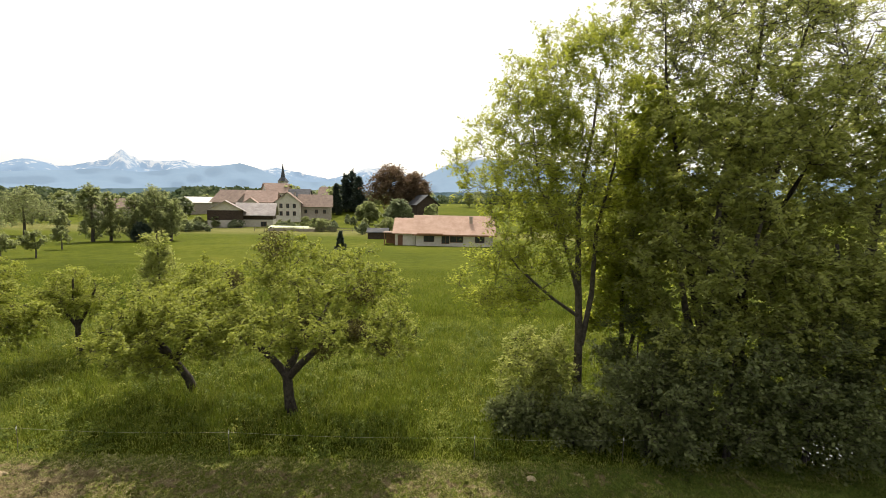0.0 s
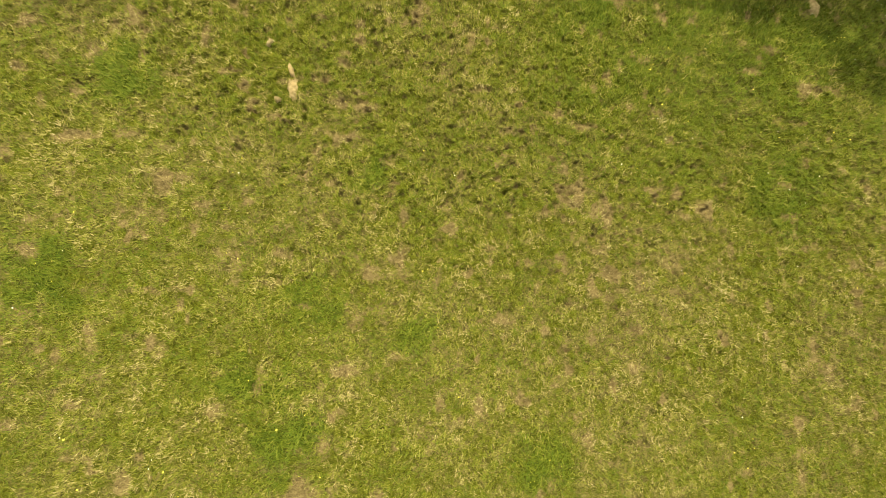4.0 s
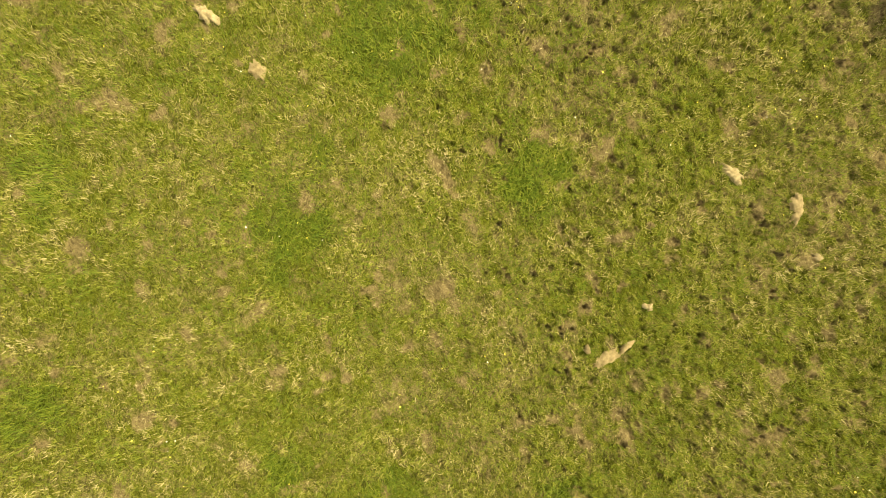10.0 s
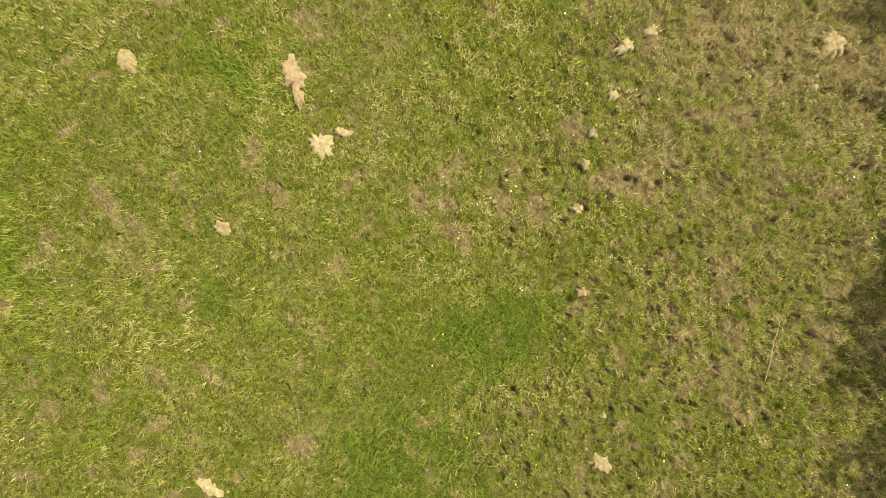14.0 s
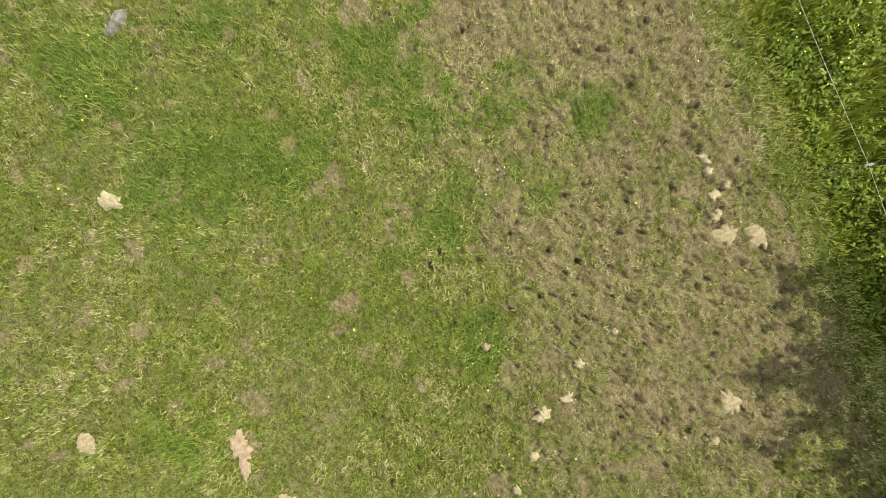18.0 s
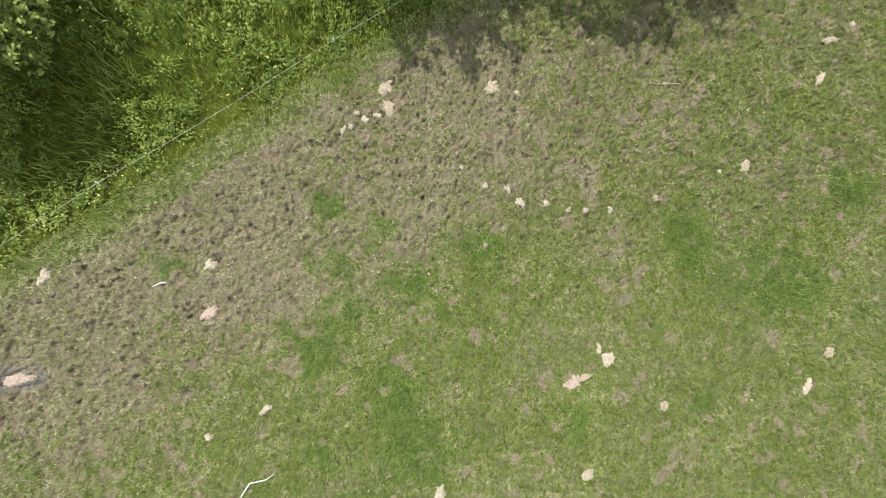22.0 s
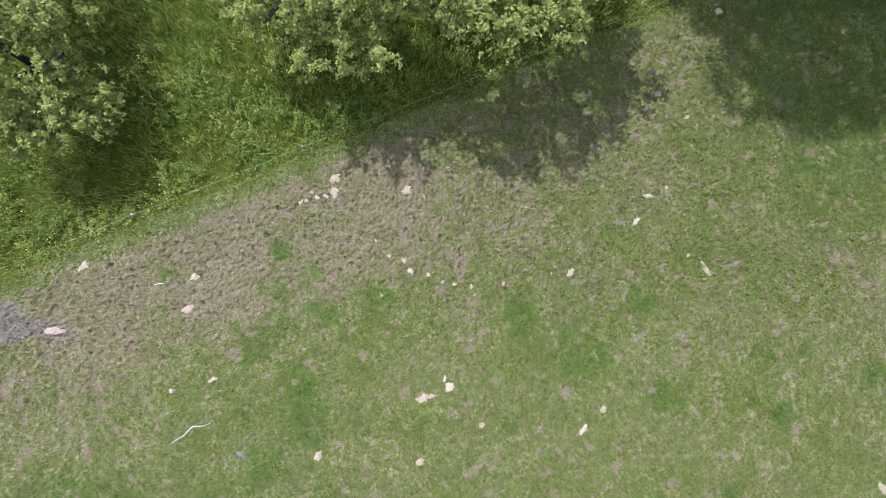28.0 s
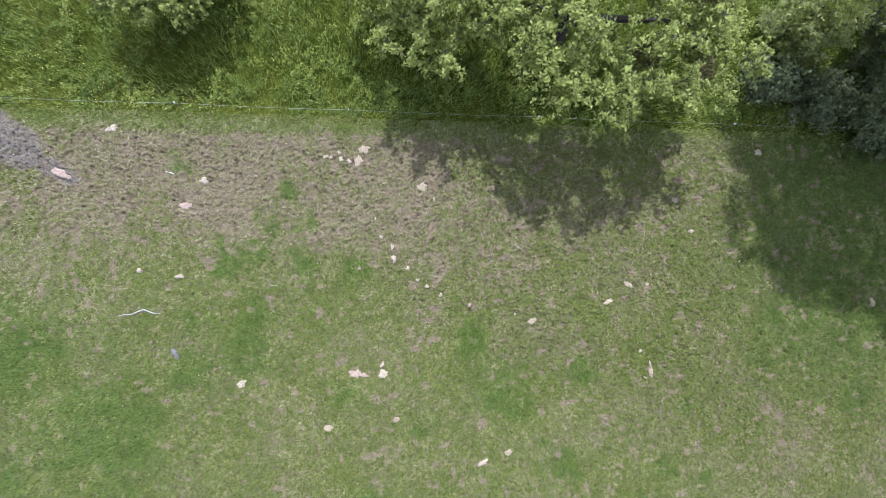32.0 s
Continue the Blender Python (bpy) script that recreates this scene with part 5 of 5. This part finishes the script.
def build_village():
    x, y = bearing(-24.2, 152)
    house("barn_chalet", "dark wooden chalet barn with white base and grey roof", x, y, 24, 9.5, 11, 5.2, 2.7, "y", M_render, M_tile_grey,
          [(-2.4, 1.2, 1.0, 0.9), (1.6, 1.2, 1.0, 0.9)], None, 1.0, (M_wood, 2.3), "barn")
    x, y = bearing(-21.0, 155)
    house("barn_wing", "long dark barn wing with weathered grey roof", x, y, 14, 10.5, 9, 4.2, 3.2, "x", M_render, M_tile_grey, [(2.6, 1.0, 1.6, 1.4)], None, 0.9, (M_wood, 2.4), "barn")
    x, y = bearing(-17.7, 186)
    house("village_house", "tall cream village house with gabled front and windows", x, y, 14, 9.0, 12, 7.4, 3.6, "y", M_render, M_tile_brown,
          [(-2.4, 5.9, 1.0, 1.5), (0, 5.9, 1.0, 1.5), (2.4, 5.9, 1.0, 1.5), (-2.4, 3.0, 1.0, 1.5), (0, 3.0, 1.0, 1.5), (2.4, 3.0, 1.0, 1.5)], (2.2, 0, 10.4), 0.9)
    x, y = bearing(-20.4, 200)
    house("village_house", "farmhouse with broad faded brown tiled roof", x, y, 14, 11, 11, 6.8, 4.2, "x", M_render, M_tile_faded, [(-3, 3.2, 1.0, 1.4), (1, 3.2, 1.0, 1.4)], (3, 1, 10.6), 0.9)
    x, y = bearing(-21.5, 186)
    house("village_house", "gabled house with faded tiles and a brown porch", x, y, 20, 8.5, 11, 5.6, 3.3, "y", M_render, M_tile_faded, [(-2, 4.4, 1.0, 1.3), (2, 4.4, 1.0, 1.3)], None, 1.0, (M_wood, 3.6))
    x, y = bearing(-23.2, 212)
    house("village_house", "farmhouse with brown roof among the village", x, y, -20, 13, 11, 6.2, 4.6, "x", M_render_grey, M_tile_brown, [(-4, 3.2, 1.0, 1.4)], (3, 1, 10.2), 0.9)
    x, y = bearing(-19.0, 226)
    house("village_house", "tall house with faded roof beside the church", x, y, 40, 11, 9, 8.6, 4.0, "x", M_render, M_tile_faded, [(-3, 6.4, 1.0, 1.4), (0, 6.4, 1.0, 1.4)], (2, 0.5, 12.2), 0.7)
    x, y = bearing(-16.4, 222)
    house("village_house", "small grey house with dark slate roof", x, y, 5, 9, 8, 7.0, 3.0, "x", M_render_grey, M_slate, [(-2, 5.0, 1.0, 1.3), (2, 5.0, 1.0, 1.3)], None, 0.6)
    x, y = bearing(-14.6, 190)
    house("village_house", "stone house with brown roof and small lean-to", x, y, 12, 12, 10, 5.6, 4.2, "x", M_render_grey, M_tile_brown, [(-3.6, 3.2, 1.0, 1.4), (0.5, 3.2, 1.0, 1.4), (3.6, 3.2, 1.0, 1.4)], (2, 0.6, 9.2), 0.8)
    x, y = bearing(-26.0, 236)
    house("farm_hangar", "low farm hangar with pale sheet roof", x, y, 20, 19, 12, 5.0, 2.4, "x", M_render_grey, M_tile_white, [], None, 0.6, category="hangar")
    x, y = bearing(-12.4, 246)
    house("village_house", "grey house with brown roof behind the village trees", x, y, 0, 14, 10, 5.5, 4.0, "x", M_render_grey, M_tile_brown, [(-3, 3, 1, 1.4), (3, 3, 1, 1.4)], None, 0.8)
    x, y = bearing(-1.5, 205)
    house("village_house", "dark gabled house on the rise among trees", x, y, 25, 10, 11, 5.0, 4.0, "y", M_wood, M_slate, [(0, 3, 1.4, 1.4)], None, 0.9)
    x, y = bearing(-48.5, 165)
    house("village_house", "small house with brown roof beyond the meadow", x, y, 40, 11, 9, 4.0, 3.2, "x", M_render, M_tile_brown, [(-2, 2, 1, 1.2), (2, 2, 1, 1.2)], None, 0.6)
    x, y = bearing(-37.0, 205)
    house("village_house", "cream house glimpsed between the row trees", x, y, 30, 13, 9, 5.0, 3.2, "x", M_render, M_tile_brown, [(-2, 3, 1, 1.2), (2, 3, 1, 1.2)], None, 0.6)
    # the church
    x, y = bearing(-18.3, 300)
    ch = holder("church", (x, y, float(land(x, y))), "village church with slate spire on a square tower", "church")
    part("tower", box((4.8, 4.8, 15.4), (0, 0, 7.1), 0.05), M_render, ch)
    bm = bmesh.new()
    bmesh.ops.create_cone(bm, cap_ends=True, segments=8, radius1=3.6, radius2=1.3, depth=2.8, matrix=Matrix.Translation((0, 0, 16.2)))
    bmesh.ops.create_cone(bm, cap_ends=True, segments=8, radius1=1.35, radius2=0.08, depth=8.2, matrix=Matrix.Translation((0, 0, 21.7)))
    part("spire", bm, M_slate, ch)
    # dark slabs on the solid tower paint in the shade of belfry openings
    for s in (-1.2, 1.2):
        part("belfry_dark_slab", box((0.9, 0.1, 1.8), (s, -2.44, 12.6)), M_glass, ch)
    part("nave", gable_walls(14, 8, 5.0, 3.6, "x"), M_render, ch).location = (10.5, 2, 0)
    rf = part("nave_roof", roof_slabs(14, 8, 5.0, 3.6, "x", 0.4), M_slate, ch)
    rf.location = (10.5, 2, 0)
    # greenhouse strip and garden fence
    x, y = bearing(-17.2, 128)
    g = holder("greenhouse", (x, y, float(land(x, y))), "low pale-lime greenhouse in the gardens", "greenhouse")
    part("frame", box((12.5, 4.6, 0.8), (0, 0, 0.4), 0.03), M_render_grey, g)
    part("film_roof", roof_slabs(12.4, 4.6, 0.82, 0.45, "x", 0.1, 0.08), M_lime, g)
    fen = holder("garden_fence", (-50, 118, float(land(-50, 118))), "row of weathered posts and rails round the gardens", "fence")
    for k in range(17):
        part("post", box((0.12, 0.12, 1.3), (k * 2.6, 0, 0.6), 0.01), M_post, fen)
    for zz in (0.55, 1.05):
        part("rail", box((41.6, 0.05, 0.1), (20.8, -0.09, zz)), M_post, fen)


def far_tree(name, label, x, y, h, r, leaf, seed, kind="round", lo=0.25, size=0.55, n=70, per=8, z=None, twigs=6):
    if kind == "cone":
        blobs = [(0, 0, h * f, r * (1.02 - f), r * (1.02 - f), h * 0.09, 1.25 - f) for f in (0.15, 0.27, 0.4, 0.52, 0.64, 0.76, 0.87, 0.95)]
    elif kind == "tall":
        blobs = [(0, 0, h * 0.3, r * 0.9, r * 0.9, h * 0.24, 1), (0, 0, h * 0.58, r, r * 0.95, h * 0.27, 1.2), (0.1 * r, 0, h * 0.82, r * 0.65, r * 0.6, h * 0.17, 0.7)]
    else:
        m = (h + lo * h) / 2
        blobs = [(0, 0, m, r * 0.8, r * 0.8, (h - lo * h) * 0.45, 2), (r * 0.5, 0.2 * r, m * 0.92, r * 0.55, r * 0.5, (h - lo * h) * 0.33, 1),
                 (-r * 0.5, -0.2 * r, m * 0.9, r * 0.55, r * 0.5, (h - lo * h) * 0.33, 1), (0, 0, h * 0.84, r * 0.5, r * 0.5, h * 0.14, 0.7)]
    return tree(name, label, (x, y, float(land(x, y)) - 0.1 if z is None else z), [([(0, 0, 0), (0.02 * h, 0, h * 0.3), (0, 0, h * 0.75)], [0.03 * h, 0.022 * h, 0.008 * h])], blobs,
                n, twigs, r * 0.3, per, size, leaf, M_bark, seed, ratio=0.8, r_tip=0.02, shell=0.4, fuzz=r * 0.05)


def build_far_trees():
    spec = [(-39.4, 94, 10.3, 2.3, "tall", M_leaf_far), (-37.6, 96, 8.6, 2.4, "tall", M_leaf_far), (-34.9, 95, 8.4, 2.6, "tall", M_leaf_far), (-32.2, 96, 10.4, 3.2, "tall", M_leaf_far),
            (-30.3, 94, 8.0, 2.4, "tall", M_leaf_far), (-44.5, 118, 9.0, 5.5, "round", M_leaf_far), (-47.5, 105, 6.5, 3.6, "round", M_leaf_far), (-34.4, 92, 3.4, 1.5, "tall", M_leaf_conifer)]
    for k, (az, d, h, r, kind, leaf) in enumerate(spec):
        x, y = bearing(az, d)
        far_tree("broadleaf_tree", "tree of a row standing across the meadow", x, y, h, r, leaf, 400 + k, kind, 0.1, 0.27, 110, 9)
    for k, (az, d, h, r) in enumerate([(-12.2, 205, 13, 3.2), (-11.0, 215, 17, 5.6), (-10.2, 218, 18, 5.4), (-9.5, 212, 16, 5.4), (-11.8, 70, 2.6, 0.9)]):
        x, y = bearing(az, d)
        far_tree("conifer", "dark pointed conifer tree standing in grass", x, y, h, r, M_leaf_conifer, 430 + k, "cone", size=0.9 if d > 100 else 0.32, n=150, per=9)
    for k, (az, d, h, r, leaf, lab) in enumerate([(-5.6, 210, 22.0, 10.5, M_leaf_copper, "large copper-brown tree above the village gardens"), (-2.6, 215, 18.5, 8, M_leaf_copper, "copper-brown tree beside the larger one"),
                                                  (-4.6, 150, 9.5, 4.5, M_leaf_blossom, "pale yellow-green tree in the village gardens"), (-8.4, 170, 8.5, 4.0, M_leaf_far, "round green tree in the village gardens")]):
        x, y = bearing(az, d)
        far_tree("broadleaf_tree", lab, x, y, h, r, leaf, 450 + k, "round", 0.08, 0.8, 190, 10)
    protos = [far_tree("garden_bush", "leafy garden bush or small tree near the village", *bearing(-14.0, 135), 3.4, 2.0, M_leaf_far, 470, "round", 0.05, 0.45, 34, 9, twigs=4),
              far_tree("garden_bush", "pale garden bush or small tree near the village", *bearing(-9.0, 112), 3.0, 1.9, M_leaf_blossom, 471, "round", 0.05, 0.45, 34, 9, twigs=4),
              far_tree("garden_bush", "dark garden bush or small tree near the village", *bearing(-6.0, 120), 4.4, 2.4, M_leaf_far, 472, "round", 0.05, 0.5, 34, 9, twigs=4)]
    rng = np.random.default_rng(88)
    for k in range(120):
        az = rng.uniform(-50, 6)
        d = rng.uniform(118, 280) if az > -28 else rng.uniform(130, 320)
        if -29 < az < -12 and d < 215:
            d = rng.uniform(225, 280)
        if -12 < az < 4 and d < 150:
            d = rng.uniform(150, 200)
        x, y = bearing(az, d)
        copy_thing(protos[k % 3], pose(x, y, float(land(x, y)) - 0.1, 0, 0, rng.uniform(0, 360)) @ Matrix.Scale(rng.uniform(0.6, 1.5) * (1 + (d > 220) * 0.9), 4))

    rows = [(rng.uniform(-30, -3), rng.uniform(124, 158)) for _ in range(18)]
    for k in range(110):
        a0, d0 = rows[k % 18]
        az = a0 + rng.normal(0, 0.9)
        d = d0 + rng.normal(0, 2.0)
        x, y = bearing(az, d)
        copy_thing(protos[k % 3], pose(x, y, float(land(x, y)) - 0.1, 0, 0, rng.uniform(0, 360)) @ Matrix.Scale(rng.uniform(0.3, 0.85), 4))
    for k, (az, d) in enumerate(((-46.5, 62), (-44.0, 66), (-48.0, 74), (-42.0, 78))):
        x, y = bearing(az, d)
        far_tree("fruit_tree", "young fruit tree in the far meadow", x, y, 3.2, 1.3, M_leaf_far, 490 + k, "round", 0.3, 0.2, 40, 8)


def build_woods():
    """Far woods as belts of many crowns."""
    rng = np.random.default_rng(99)
    V, F, b = [], [], 0
    for az0, az1, d0, d1, n, h in ((-60, 60, 330, 460, 260, 9), (-35, 60, 560, 760, 420, 15), (-60, 60, 900, 1400, 700, 22), (-60, 60, 1700, 2400, 700, 34)):
        az, d = rng.uniform(az0, az1, n), rng.uniform(d0, d1, n)
        x, y = d * np.sin(np.radians(az)), d * np.cos(np.radians(az))
        hh = h * rng.uniform(0.6, 1.15, n) * (0.6 + 0.8 * vnoise(az, az * 0, 7.0, 5))
        for k in range(n):
            m = 46
            c = rng.normal(size=(m, 3))
            c /= np.linalg.norm(c, axis=1, keepdims=True)
            c = c * np.array([hh[k] * 0.6, hh[k] * 0.6, hh[k] * 0.5]) + (x[k], y[k], float(land(x[k], y[k])) + hh[k] * 0.45)
            v, f = leaves(rng, c, hh[k] * 0.42, 0.9, 0.2)
            V.append(v)
            F.append(f + b)
            b += len(v)
    tagged(new("far_woods", mesh_np("far_woods", np.concatenate(V), np.concatenate(F), M_leaf_wood)), "distant dark woods on the plain", "woods", kind="stuff")


# haze painted as blue emission; the near-black base takes hardly any light
def haze_glow_mat(name, c1, c2, snow=None, glow=0.3):
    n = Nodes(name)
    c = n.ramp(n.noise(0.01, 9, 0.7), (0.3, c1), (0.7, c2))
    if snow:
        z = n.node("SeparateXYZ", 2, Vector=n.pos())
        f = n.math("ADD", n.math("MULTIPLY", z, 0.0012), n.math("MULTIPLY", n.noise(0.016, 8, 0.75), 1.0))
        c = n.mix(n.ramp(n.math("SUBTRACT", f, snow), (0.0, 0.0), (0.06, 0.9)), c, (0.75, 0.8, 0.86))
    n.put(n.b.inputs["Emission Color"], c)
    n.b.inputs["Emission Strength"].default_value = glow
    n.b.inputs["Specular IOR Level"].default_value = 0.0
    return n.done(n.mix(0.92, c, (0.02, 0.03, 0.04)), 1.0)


def ridge(name, label, d, profile, amp, mat, seed, foot=-40, step=0.125):
    """A mountain chain all round: its skyline by bearing and elevation in degrees."""
    az = np.arange(-180, 180 + step, step)
    px, pe = [float(turn(p[0])) for p in profile], [p[1] for p in profile]
    el = np.interp(az, px, pe)
    jag = sum(a * (vnoise(az, az * 0 + k, s, seed + k) - 0.5) for k, (a, s) in enumerate(((1.0, 6), (0.6, 2.2), (0.5, 0.8), (0.4, 0.35))))
    el = el + amp * jag
    top = 6 + d * np.tan(np.radians(el))
    rows, nr = [], 14
    for r in range(nr):
        f = r / (nr - 1)
        rr = d * (1 - 0.22 * f) + 60 * (vnoise(az, az * 0 + r * 0.7, 1.6, seed + 9) - 0.5) * (r > 0) * 4
        z = foot + (top - foot) * (1 - f) ** 1.4 + (0 < f < 1) * amp * 60 * (vnoise(az, az * 0 + r * 1.3, 1.1, seed + 20) - 0.5)
        z = np.minimum(z, 6 + (top - 6) * rr / d) if r else z
        rows.append(np.column_stack([rr * np.sin(np.radians(az)), rr * np.cos(np.radians(az)), z]))
    V = np.concatenate(rows)
    m = len(az)
    i, j = np.meshgrid(np.arange(nr - 1), np.arange(m - 1), indexing="ij")
    F = np.stack([i * m + j, i * m + j + 1, (i + 1) * m + j + 1, (i + 1) * m + j], -1).reshape(-1, 4)
    tagged(new(name, mesh_np(name, V, F, mat, True)), label, "mountains", kind="structure")


def build_mountains():
    far = [(-180, 2.4), (-120, 3.0), (-70, 2.4), (-52, 2.6), (-49, 2.75), (-45.5, 2.7), (-43.6, 3.25), (-41.5, 2.6), (-39, 3.1), (-37.2, 3.5), (-36.3, 4.15), (-35.7, 4.65), (-35.0, 4.1), (-33.6, 3.6),
           (-31, 3.6), (-29.5, 3.75), (-28.3, 3.85), (-26.6, 3.4), (-24, 3.2), (-20, 3.2), (-18.8, 3.6), (-16, 3.0), (-13.1, 2.5), (-10.5, 3.2), (-8.7, 3.9), (-6, 4.1), (-3, 3.1), (-1.6, 3.0), (2.2, 5.0), (5, 5.6), (12, 5.0),
           (30, 4.0), (60, 3.0), (120, 2.6), (180, 2.4)]
    near = [(-180, 1.2), (-60, 1.6), (-50, 1.9), (-47, 1.7), (-41, 2.2), (-38, 2.6), (-33, 2.4), (-29, 2.9), (-26, 3.2), (-24, 3.5), (-22.4, 3.75), (-20.6, 3.2), (-18.6, 2.2), (-15, 1.9), (-12, 2.2), (-9, 2.7),
            (-5, 1.9), (-2.2, 2.7), (2.2, 4.7), (6, 5.2), (14, 4.2), (40, 2.5), (180, 1.2)]
    hills = [(-180, 0.3), (-60, 0.4), (-49, 0.3), (-40, 0.4), (-30, 0.75), (-20, 0.8), (-10, 0.9), (0, 1.0), (10, 1.2), (60, 0.6), (180, 0.3)]
    ridge("backdrop_snowy_range", "glowing backdrop of far mountains in painted haze blue, with snow fields", 4600, far, 0.34, haze_glow_mat("far_range", (0.29, 0.43, 0.62), (0.34, 0.48, 0.66), 0.8, 0.95), 3)
    ridge("backdrop_front_range", "glowing backdrop of a wooded front range in painted haze blue", 4000, near, 0.12, haze_glow_mat("front_range", (0.29, 0.42, 0.58), (0.32, 0.45, 0.6), None, 0.95), 13)
    ridge("backdrop_hills", "low wooded hills at the foot of the mountains, as glowing backdrop", 2900, hills, 0.12, haze_glow_mat("wooded_hills", (0.1, 0.17, 0.2), (0.13, 0.2, 0.22), None, 0.8), 23)


M_leaf_wood = leaf_mat("distant_woods", (0.06, 0.095, 0.05), (0.14, 0.18, 0.09), 0.3, None, 0.02)
build_bungalow()
build_village()
build_far_trees()
build_woods()
build_mountains()
